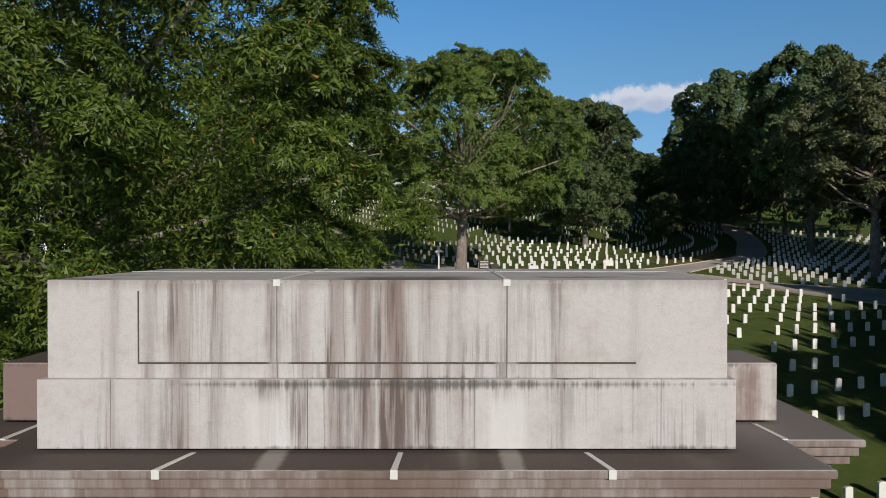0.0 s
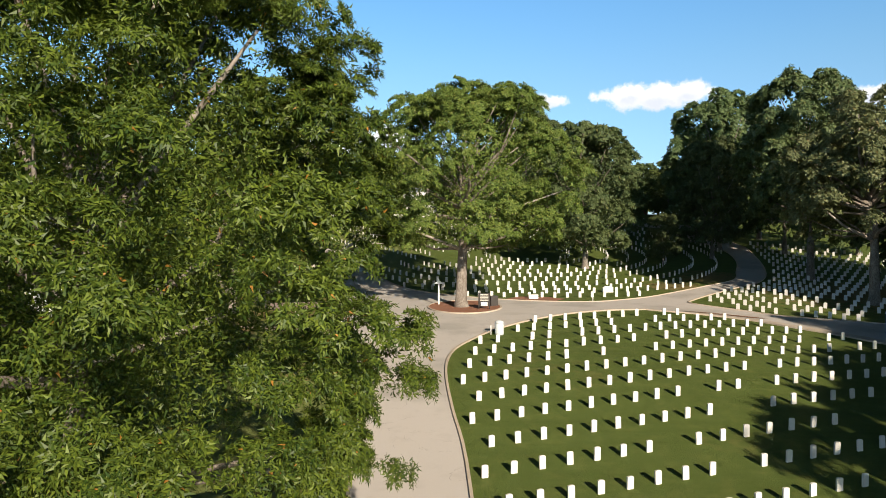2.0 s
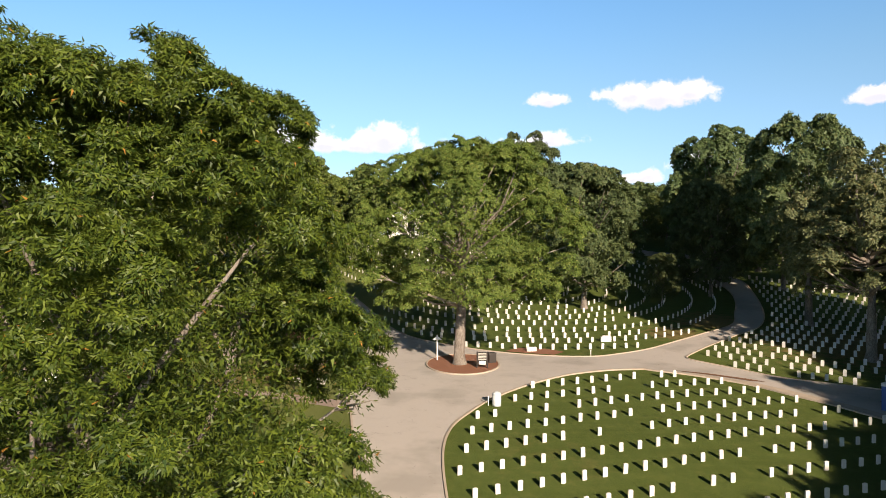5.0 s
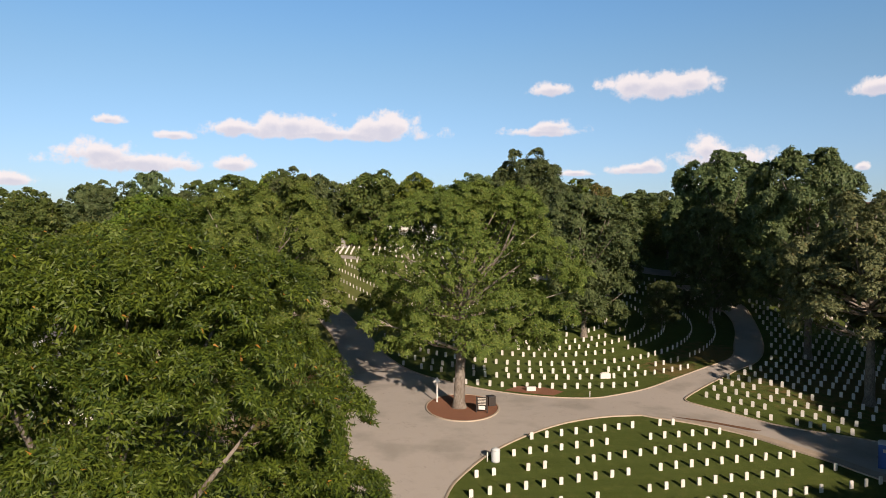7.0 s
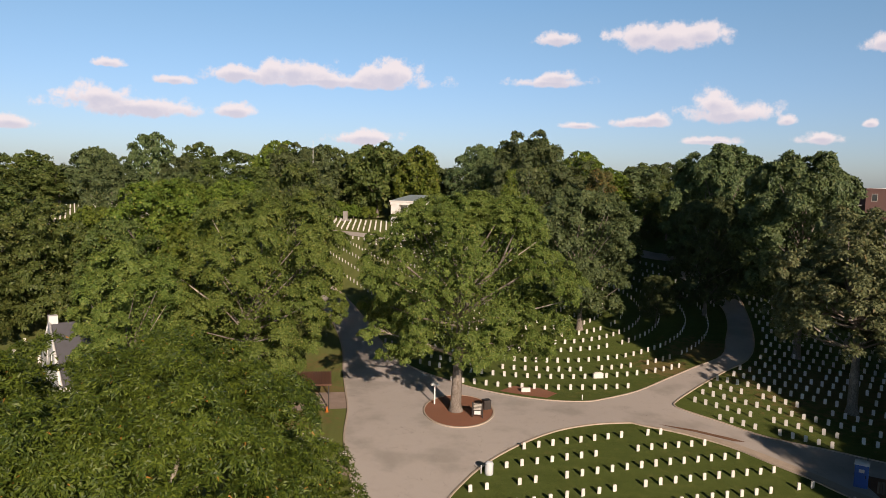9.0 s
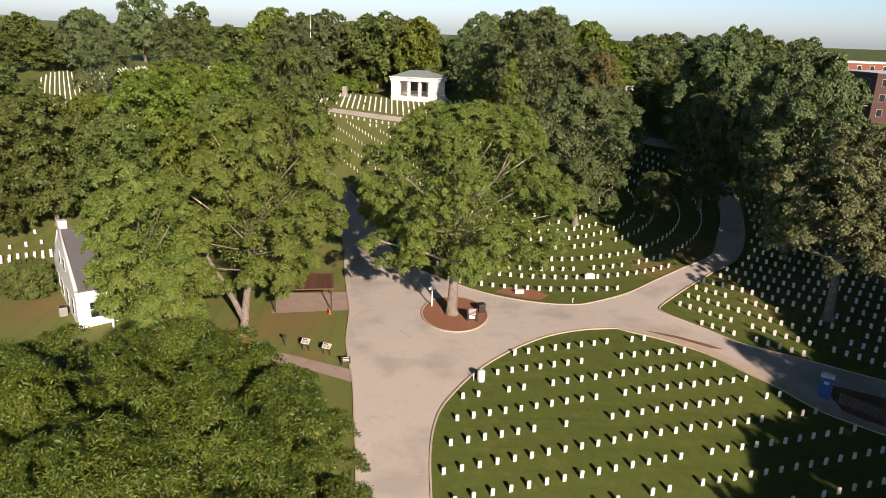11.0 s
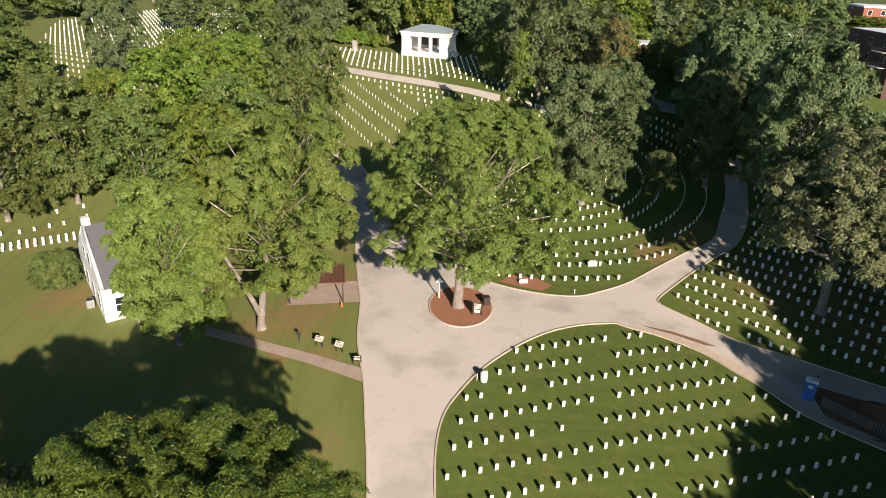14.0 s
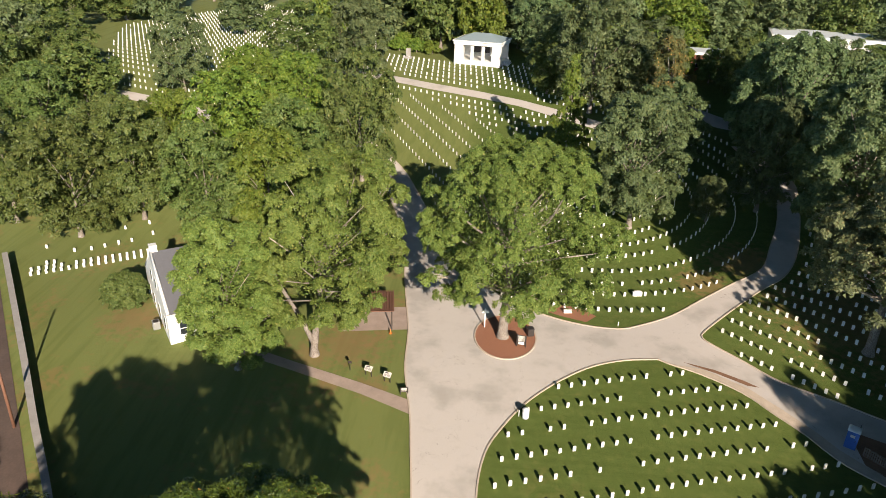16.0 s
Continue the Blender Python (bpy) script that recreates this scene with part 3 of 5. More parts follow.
# ---- trees ----
def leaf_mesh(name, points, ways, normals, length, width, mat):
    n = len(points)
    ways = ways / np.linalg.norm(ways, axis=1)[:, None]
    side = np.cross(ways, normals)
    side /= np.maximum(np.linalg.norm(side, axis=1)[:, None], 1e-6)
    l, wd = length[:, None], width[:, None]
    co = np.empty((n, 3, 3), np.float32)
    co[:, 0] = points + side * wd * 0.5
    co[:, 1] = points + ways * l
    co[:, 2] = points - side * wd * 0.5 + ways * l * 0.15
    me = bpy.data.meshes.new(name)
    me.vertices.add(3 * n)
    me.vertices.foreach_set("co", co.ravel())
    me.loops.add(3 * n)
    me.loops.foreach_set("vertex_index", np.arange(3 * n, dtype=np.int32))
    me.polygons.add(n)
    me.polygons.foreach_set("loop_start", np.arange(0, 3 * n, 3, dtype=np.int32))
    me.update(calc_edges=True)
    me.materials.append(mat)
    return me


def unit(rng, n):
    v = rng.normal(size=(n, 3))
    return v / np.linalg.norm(v, axis=1)[:, None]


def make_tree(name, seed, height, radius, low, leaf, leaves, size, lobes=16, clumps=300, trunk=0.5, shape="round", lean=(0, 0), twigs=10, slim=0.34, spread=0.6, boxy=1.0, lobe=(0.22, 0.36), ragged=(0.72, 1.06), limbs=99, whorl=0.45, core=0, inside_size=1.5, deep=0.7, flatness=0.94, cut=-0.35, taper=0.0, fill=0.04, boughs=0, pull=0.4, tumble=0.42):
    """A broadleaf tree: tapered trunk, a limb to each lobe of the crown, and leaves gathered in tight clumps over the lobes.
    height: top over the ground; radius: crown; low: underside of the crown; boxy under 1 gives a fuller top; ragged: how far the lobes reach; whorl: how strongly leaves point out of their clump; lobe: sizes as shares of the radius."""
    rng = np.random.default_rng(seed)
    tree = new(name)
    tree.empty_display_size = 0.5
    mid, half = low + (height - low) * 0.46, (height - low) * 0.5
    centres, sizes = [], []
    for i in range(lobes):
        f = (i + 0.5) / lobes
        az = i * 2.399963 + rng.uniform(-0.4, 0.4)
        s = radius * rng.uniform(*lobe)
        if shape == "cone":
            r = radius * (1.02 - f) * 0.55
            c = (math.cos(az) * r, math.sin(az) * r, low + (height - low) * f * 0.95)
            s = radius * (0.22 + 0.38 * (1 - f))
        else:
            up = 1.78 * f - 0.80
            flat = math.sqrt(max(0.05, 1 - up * up)) ** boxy
            reach = rng.uniform(*ragged)
            c = (math.cos(az) * flat * (radius - s) * reach, math.sin(az) * flat * (radius - s) * reach, mid + up * (half * 1.08 - s * 0.8) * rng.uniform(0.92, 1.06))
        t = max(0.0, (c[2] - low) / (height - low))
        c = (c[0] * (1 + taper * (0.5 - t)), c[1] * (1 + taper * (0.5 - t)), c[2])
        centres.append((c[0] + lean[0] * t, c[1] + lean[1] * t, c[2]))
        sizes.append(s)
    if shape != "cone":
        for k in range(lobes // 4 if boxy < 0.7 else 0):
            a, r = 2.4 * k, radius * 0.62 * math.sqrt((k + .5) / (lobes // 4))
            centres.append((math.cos(a) * r + lean[0], math.sin(a) * r + lean[1], mid + half * rng.uniform(.72, .95) - half * .35 * (r / radius) ** 2))
            sizes.append(radius * rng.uniform(*lobe) * 1.1)
        inner = 0 if core else max(4, lobes // 3)
        for k in range(inner):
            a, up = 2.4 * k, 1.5 * (k + .5) / inner - .8
            flat = math.sqrt(1 - up * up) ** boxy * rng.uniform(.3, .5) * radius
            centres.append((math.cos(a) * flat + lean[0] * .6, math.sin(a) * flat + lean[1] * .6, mid + up * half * .62))
            sizes.append(radius * 0.27)
    # lobes gather about their boughs and leave dark gaps between them
    if boughs:
        pick = [centres[int(k * len(centres) / boughs + rng.uniform(0, len(centres) / boughs * 0.9))] for k in range(boughs)]
        for i, c in enumerate(centres):
            near = min(pick, key=lambda q: sum((a - b) ** 2 for a, b in zip(q, c)))
            centres[i] = tuple(a + (b - a) * pull for a, b in zip(c, near))
    # trunk and limbs
    bm = bmesh.new()
    fork = low + (mid - low) * (0.3 if shape != "cone" else 1.6)
    top = Vector((lean[0] * .5, lean[1] * .5, mid + half * 0.5))
    spine = [Vector((0, 0, -0.4)), Vector((0, 0, 0.15)), Vector((0, 0, 0.9)), Vector((lean[0] * .08, lean[1] * .08, fork * 0.55)), Vector((lean[0] * .2, lean[1] * .2, fork)), (Vector((lean[0] * .3, lean[1] * .3, fork)) + top) / 2 + Vector((rng.uniform(-.5, .5), rng.uniform(-.5, .5), 0)), top]
    tube(spine, [trunk * 1.75, trunk * 1.35, trunk * 1.0, trunk * 0.88, trunk * 0.75, trunk * 0.42, trunk * 0.12], 12, bm)
    part("trunk", bm, BARK, tree)
    for i, (c, s) in enumerate(zip(centres, sizes)):
        c = Vector(c)
        if i * 7 % len(sizes) >= limbs:
            continue
        share = min(0.85, max(0.0, (c.z - low) / (height - low)))
        start = spine[3].lerp(spine[4], rng.uniform(.6, 1)) if share < 0.3 else spine[4].lerp(spine[5], share)
        if c.z - start.z < 0.25 * (c - start).length and i % 6:
            continue
        bend = start.lerp(c, 0.5) + Vector((rng.uniform(-.1, .1) * radius, rng.uniform(-.1, .1) * radius, -0.03 * radius))
        r0 = trunk * rng.uniform(0.2, 0.38)
        limb = tube([start, start.lerp(bend, .5), bend, bend.lerp(c, .6), c], [r0, r0 * .85, r0 * .65, r0 * .45, r0 * .2], 6)
        if i < twigs:
            for _ in range(5):
                e = c + Vector(unit(rng, 1)[0]) * s * rng.uniform(.7, 1.0)
                m2 = c.lerp(e, .5) + Vector(unit(rng, 1)[0]) * s * .15
                tube([bend.lerp(c, .8), m2, e], [r0 * .25, r0 * .17, r0 * .06], 4, limb)
        part("limb", limb, TWIG if i % 7 == 3 and twigs else BARK, tree)
    # crown: domed sprays of leaves over the outer side of each lobe, with gaps between the lobes
    pts, ways, nrm, scale = [], [], [], []
    total = sum(s * s for s in sizes)
    heart = np.array([lean[0] * .5, lean[1] * .5, mid - half * 0.35])
    up = np.array([0, 0, 1.0])
    for c, s in zip(centres, sizes):
        n = max(6, int(clumps * s * s / total))
        outward = np.array(c) - heart
        outward /= np.linalg.norm(outward) + 1e-6
        d = unit(rng, n) + 0.55 * outward + 0.25 * up
        d /= np.linalg.norm(d, axis=1)[:, None]
        d[:, 2] = np.where(d[:, 2] < cut, -d[:, 2] * 0.6, d[:, 2])
        hub = np.array(c) + d * (s * rng.uniform(0.78, 1.08, n))[:, None] * np.array([1, 1, flatness])
        axis = d * 0.7 + 0.45 * up + rng.normal(size=d.shape) * 0.22
        axis /= np.linalg.norm(axis, axis=1)[:, None]
        per = max(4, int(leaves * s * s / total / n))
        a = axis[:, None, :]
        b = unit(rng, n * per).reshape(n, per, 3)
        lift = (b * a).sum(2, keepdims=True)
        b = b + a * (np.abs(lift) - lift) * 0.85
        lift = (b * a).sum(2, keepdims=True)
        rad = spread * rng.uniform(0.7, 1.35, n)[:, None, None]
        p = hub[:, None, :] + (b - a * lift * 0.4) * rad * rng.uniform(0.05, 1.0, (n, per, 1)) ** 0.62
        nv = a * 0.6 + b * 0.5 + rng.normal(size=p.shape) * tumble
        nv /= np.linalg.norm(nv, axis=2, keepdims=True)
        wv = (b - a * lift) * whorl + rng.normal(size=p.shape) * 0.6 - up * 0.25
        wv -= nv * (wv * nv).sum(2, keepdims=True) * 0.85
        pts.append(p.reshape(-1, 3)), ways.append(wv.reshape(-1, 3)), nrm.append(nv.reshape(-1, 3))
        scale.append(np.ones(n * per))
        m = int(per * n * fill)
        q = np.array(c) + unit(rng, m) * (s * 0.6 * rng.uniform(0.1, 1.0, m) ** 0.5)[:, None]
        pts.append(q), ways.append(unit(rng, m)), nrm.append(unit(rng, m)), scale.append(np.full(m, inside_size))
    if core:
        q = unit(rng, core) * rng.uniform(0.1, 1.0, (core, 1)) ** 0.5 * np.array([radius * deep, radius * deep, half * 0.80]) + np.array([lean[0] * .5, lean[1] * .5, mid])
        pts.append(q), ways.append(unit(rng, core)), nrm.append(unit(rng, core)), scale.append(np.full(core, inside_size))
    pts, ways, nrm, scale = np.concatenate(pts), np.concatenate(ways), np.concatenate(nrm), np.concatenate(scale)
    keep = pts[:, 2] > max(0.5, low * 0.6)
    pts, ways, nrm, scale = pts[keep], ways[keep], nrm[keep], scale[keep]
    length = size * rng.uniform(0.65, 1.25, len(pts)) * scale
    crown = new("crown", leaf_mesh("crown", pts, ways, nrm, length, length * slim, leaf))
    crown.parent = tree
    return tree


def stand(tree, x, y, turn=0.0, scale=1.0, tall=1.0):
    tree.matrix_basis = pose(x, y, ground_z(x, y) - 0.05, 0, 0, turn) @ Matrix.Diagonal((scale, scale, scale * tall, 1))


def again(tree, x, y, turn, scale, tall=1.0, label=""):
    ob = copy_thing(tree, pose(x, y, ground_z(x, y) - 0.05, 0, 0, turn))
    ob.scale = (scale, scale, scale * tall)
    if label:
        ob["label"] = label
    return ob


NEAR_OAK = make_tree("willow_oak", 11, 25.6, 11.0, 3.0, LEAF_NEAR, 800000, 0.172, lobes=320, clumps=4500, trunk=0.62, twigs=150, slim=0.35, spread=0.42, whorl=1.0, limbs=24, boxy=0.46, lobe=(0.065, 0.135), ragged=(0.68, 1.10), core=70000, inside_size=1.4, deep=0.68, flatness=0.9, cut=-0.1, taper=0.45, fill=0.03, boughs=60, pull=0.26, tumble=0.6)
tagged(NEAR_OAK, "tall willow oak with narrow bright green leaves beside the gate", "tree")
stand(NEAR_OAK, -11.6, 22.3, 40)
SIDE_OAK = make_tree("willow_oak", 13, 23.4, 9.6, 3.0, LEAF_NEAR, 140000, 0.28, lobes=150, clumps=1500, trunk=0.5, twigs=20, slim=0.4, spread=0.52, whorl=1.0, limbs=20, boxy=0.45, lobe=(0.09, 0.17), ragged=(0.7, 1.06), core=25000, inside_size=1.9, deep=0.66, flatness=0.85, cut=-0.1, taper=0.3, boughs=30, pull=0.2)
tagged(SIDE_OAK, "second willow oak with narrow leaves near the boundary wall", "tree")
stand(SIDE_OAK, -23.6, 21.5, 10)
CIRCLE_OAK = make_tree("oak_tree", 5, 24.0, 12.6, 4.6, LEAF_OAK, 330000, 0.225, lobes=190, clumps=2500, trunk=0.62, twigs=50, slim=0.56, spread=0.47, limbs=44, boxy=0.66, lobe=(0.07, 0.135), ragged=(0.60, 1.10), lean=(2.6, 3.2), core=14000, deep=0.6, boughs=34, pull=0.2)
tagged(CIRCLE_OAK, "spreading oak with pale forked trunk in the mulch circle", "tree")
stand(CIRCLE_OAK, 1.9, 73.8, 20)
LAWN_OAK = make_tree("oak_tree", 8, 24.2, 9.6, 4.2, LEAF_OAK, 260000, 0.225, lobes=140, clumps=2000, trunk=0.45, lean=(2.8, 6.5), twigs=26, slim=0.58, spread=0.46, boxy=0.75, limbs=40, lobe=(0.085, 0.16), ragged=(0.62, 1.08), core=12000, deep=0.6, boughs=28, pull=0.18)
tagged(LAWN_OAK, "broad oak with a leaning forked trunk on the lawn", "tree")
part("limb", tube([Vector((0, 0, 1.6)), Vector((-.9, .3, 3.4)), Vector((-2.4, 1.0, 5.6)), Vector((-4.3, 1.8, 8.2)), Vector((-5.6, 2.6, 11.5))], [.34, .30, .25, .19, .09], 10), BARK, LAWN_OAK)
stand(LAWN_OAK, -20.2, 67.2)
LODGE_TREE = make_tree("oak_tree", 9, 19.4, 6.4, 1.4, LEAF_OAK, 180000, 0.225, lobes=100, clumps=1400, trunk=0.36, lean=(-0.4, -1.5), twigs=18, slim=0.58, spread=0.46, boxy=0.8, limbs=30, lobe=(0.11, 0.19), ragged=(0.62, 1.08), core=9000, deep=0.6, boughs=20, pull=0.15)
tagged(LODGE_TREE, "full green tree beside the white lodge", "tree")
stand(LODGE_TREE, -28.2, 63.6)
RIGHT_OAK = make_tree("oak_tree", 14, 23.8, 12.0, 5.6, LEAF_OLIVE, 120000, 0.34, lobes=80, clumps=1050, trunk=0.55, twigs=60, slim=0.6, spread=0.6, limbs=60, lobe=(0.09, 0.17), ragged=(0.62, 1.1), boughs=22, pull=0.3)
tagged(RIGHT_OAK, "thin-crowned oak with bare grey branches among graves", "tree")
stand(RIGHT_OAK, 46.9, 76.8)
TALL_OAK = make_tree("oak_tree", 17, 28.8, 10.4, 6.0, LEAF_DEEP, 90000, 0.42, lobes=90, clumps=900, trunk=0.55, twigs=8, slim=0.65, spread=0.75, boxy=0.75, limbs=30, lobe=(0.10, 0.18), ragged=(0.64, 1.1), core=5000, deep=0.6, boughs=20, pull=0.26)
tagged(TALL_OAK, "tall dark oak beside the bending drive", "tree")
stand(TALL_OAK, 47.0, 120.5, 0, 0.92, 1.04)
again(TALL_OAK, 49.8, 95.8, 130, 0.92, 1.10)
DARK_OAK = make_tree("oak_tree", 21, 22.0, 8.5, 0.9, LEAF_DEEP, 80000, 0.38, lobes=60, clumps=850, trunk=0.45, twigs=6, slim=0.65, spread=0.65, boxy=0.6, limbs=24, lobe=(0.12, 0.22), ragged=(0.64, 1.08), core=4000, deep=0.6, boughs=16, pull=0.2)
tagged(DARK_OAK, "dark dense oak at the edge of the graves", "tree")
stand(DARK_OAK, 21.2, 105.5)
again(DARK_OAK, 43.2, 113.5, 150, .76, 1.18, "dark dense oak beside the bending drive")
again(DARK_OAK, 34.0, 109.0, 75, .36, 1.0, "young dark oak beside the bending drive")
MID = []
for seed, leaf, label in ((31, LEAF_LIME, "light green rounded tree among the graves"), (32, LEAF_WOOD, "full green oak among the graves"), (33, LEAF_DEEP, "dark green oak in the cemetery wood")):
    MID.append(tagged(make_tree("broadleaf_tree", seed, 22.5, 9.2, 0.3, leaf, 32000, 0.50, lobes=52, clumps=700, trunk=0.42, twigs=0, slim=0.6, spread=0.72, limbs=7, boxy=0.8, lobe=(0.13, 0.24), ragged=(0.68, 1.1), core=2000, deep=0.6, boughs=15, pull=0.2), label, "tree", "trees round the graves"))
CONIFER = make_tree("cypress_tree", 41, 18.5, 6.0, 1.5, LEAF_LIME, 20000, 0.5, lobes=24, clumps=260, trunk=0.3, shape="cone", twigs=0, slim=0.5, spread=0.5)
tagged(CONIFER, "pointed light green cypress on the hill", "tree")
stand(CONIFER, 11.4, 121, 0, 0.74, 1.6)
RUST = make_tree("broadleaf_tree", 43, 20.0, 6.2, 3.0, LEAF_RUST, 13000, 0.6, lobes=18, clumps=200, trunk=0.32, twigs=18, slim=0.5, spread=0.7)
tagged(RUST, "thin olive and rust coloured tree", "tree")
stand(RUST, 31.2, 141.5, 0, 0.72, 1.36)
BUSHY = make_tree("holly_bush", 47, 4.0, 2.7, -0.6, LEAF_WOOD, 34000, 0.2, lobes=40, clumps=420, trunk=0.12, twigs=0, slim=0.6, spread=0.28, boxy=0.6, lobe=(0.2, 0.3), core=5000, deep=0.8)
tagged(BUSHY, "rounded evergreen bush beside the lodge", "bush")
stand(BUSHY, -47.2, 74.6, 0, 1.1)
# x, y, kind, crown radius, height
WOOD = [(-24.5, 116, 1, 7.6, 24.3), (-45, 110, 0, 9.2, 21.8), (-56.5, 98.5, 1, 8.0, 20.3), (-66, 110, 1, 8.0, 16.4), (-63.6, 92, 1, 8.6, 19.8), (-76, 95, 1, 8.6, 18.0), (-86, 120, 1, 8.0, 17.8), (-38.5, 126, 0, 7.5, 19.5),
        (-47, 121, 0, 7.6, 19.5), (-34, 95, 0, 7.0, 18.5), (-33.5, 106, 1, 7.5, 19.0), (-45, 97, 1, 7.2, 18.0), (-92, 104, 2, 9.2, 20.0), (-104, 132, 1, 9.2, 20.0), (-57, 112, 0, 7.0, 17.0),
        (-71.5, 150, 2, 7.3, 19.5), (-99, 150, 1, 9.0, 17.0), (-46.5, 156, 1, 10.5, 20.5), (-35, 162, 2, 8.0, 21.5),
        (18.0, 151, 2, 10.5, 26.6), (30.5, 156, 2, 9.2, 19.6), (9, 161, 1, 5.5, 14.5), (51, 138, 2, 8.5, 21.5), (59, 132, 2, 10.0, 23.8), (68, 116, 2, 6.5, 14.3), (30, 128, 2, 7.4, 17.2), (57, 118, 2, 9.2, 25.0), (62, 150, 1, 7.0, 14.0), (52, 164, 1, 7.0, 14.0), (10, 168, 2, 7.2, 18.0),
        (-43, 24, 1, 8.0, 16.0), (-52, 34, 1, 7.5, 16.0)]
stand(MID[0], -49.0, 131.0, 70, 0.8, 1.0)
stand(MID[1], 55.0, 144.0, 15, 0.85)
stand(MID[2], 8.0, 196.0, 15, 0.9)
FAR = []
for seed, leaf in ((51, LEAF_WOOD), (52, LEAF_DEEP), (53, LEAF_LIME)):
    FAR.append(tagged(make_tree("broadleaf_tree", seed, 19.0, 9.0, 0.6, leaf, 9000, 0.85, lobes=36, clumps=380, trunk=0.4, twigs=0, limbs=5, slim=0.7, spread=0.95, lobe=(0.15, 0.27), ragged=(0.68, 1.1), core=700, deep=0.6), "distant full green tree of the surrounding wood", "tree", "far wood"))
for i, (x, y, kind, r, h) in enumerate(WOOD):
    again(MID[kind], x, y, 47 * i, r / 9.8, h * 9.8 / (23.3 * r))
# tree heights along the ridge, by the slope x / y
RIDGE = ((-.58, -.535, -.51, -.42, -.31, -.23, -.13, -.04, 0, .035, .11, .195, .215, .31, .41, .515, .54, .57, .7),
         (17, 9, 18, 25, 23, 19.5, 20.5, 19, 12, 19.5, 24, 19.5, 14, 18, 21.5, 17, 9, 4, 4))
rng = random.Random(3)
first = [True, True, True]
for row, (y0, n, x0, x1) in enumerate(((206, 11, -62, 70), (226, 15, -130, 150), (255, 17, -170, 190), (290, 16, -210, 230))):
    for i in range(n):
        x, y = x0 + (x1 - x0) * (i + rng.uniform(-.3, .3)) / (n - 1), y0 + rng.uniform(-9, 9)
        if 60 < x < 150 and y > 180 and y < 250 or -112 < x < -58 and y < 262:
            continue
        k = rng.choice((0, 0, 1, 1, 2))
        s, turn = rng.uniform(.85, 1.2), rng.uniform(0, 360)
        tall = float(np.interp(x / y, RIDGE[0], RIDGE[1])) * rng.uniform(.94, 1.10) / (19 * s)
        if first[k]:
            stand(FAR[k], x, y, turn, s, tall)
            first[k] = False
        else:
            again(FAR[k], x, y, turn, s, tall)
# trees off to the east that throw the long shadows across the lawns
for i, (x, y, s, tall) in enumerate([(37.5, 1.5, 1.0, 1.15), (48, 6, 1.1, 1.2), (41.5, 11, .9, 1.2), (48, 15, 1.0, 1.2), (57, 16, 1.15, 1.25), (67, 26, 1.2, 1.45), (67, 34, 1.05, 1.3), (61.5, 46, 1.05, 1.15), (52, 0, 1.1, 1.2), (66, 52, 1.1, 1.1), (68, 44, 1.2, 1.1), (61, 60, 1.0, 1.15), (63, 76, 1.05, 1.1), (62, 91, 1.0, 1.1), (76, 60, 1.2, 1.2), (52.5, 28, .8, 1.6), (61, 24, .9, 1.5), (71, 40, 1.0, 1.3), (56.5, 39, .72, 1.35)]):
    if i in (6, 7, 11, 15, 16, 17, 18):
        again(MID[2], x, y, 60 * i, s, tall * .84)
    else:
        again(FAR[1], x, y, 60 * i, s, tall)
# trees round the low buildings
for i, (x, y, s, tall) in enumerate([(60, 176, .9, .7), (74, 188, .8, .6), (88, 182, .8, .6), (100, 192, .8, .6), (118, 190, .6, .4), (124, 204, .7, .4), (66, 236, 1.0, .9), (82, 232, 1.0, .95), (98, 228, 1.0, .95), (113, 234, 1.0, .9), (131, 232, .6, .5), (104, 210, .8, .7), (-89, 140, .9, .8), (-80, 212, .9, .7), (-130, 198, 1.0, .9), (-152, 212, 1.0, 1.0), (-138, 236, 1.0, .9), (-97, 258, 1.0, .9), (-120, 170, .9, .9), (-110, 152, 1.0, .95)]):
    again(FAR[i % 2], x, y, 75 * i, s, tall)
# low growth under the far wood
for i in range(12):
    again(FAR[i % 3], -40 + 9.5 * i if i < 4 else 18 + 6.0 * (i - 4), 203 + rng.uniform(-3, 3) if i < 4 else 176 + rng.uniform(-7, 9), 33 * i, rng.uniform(.34, .46), 1.0, "low leafy undergrowth beneath the far wood")


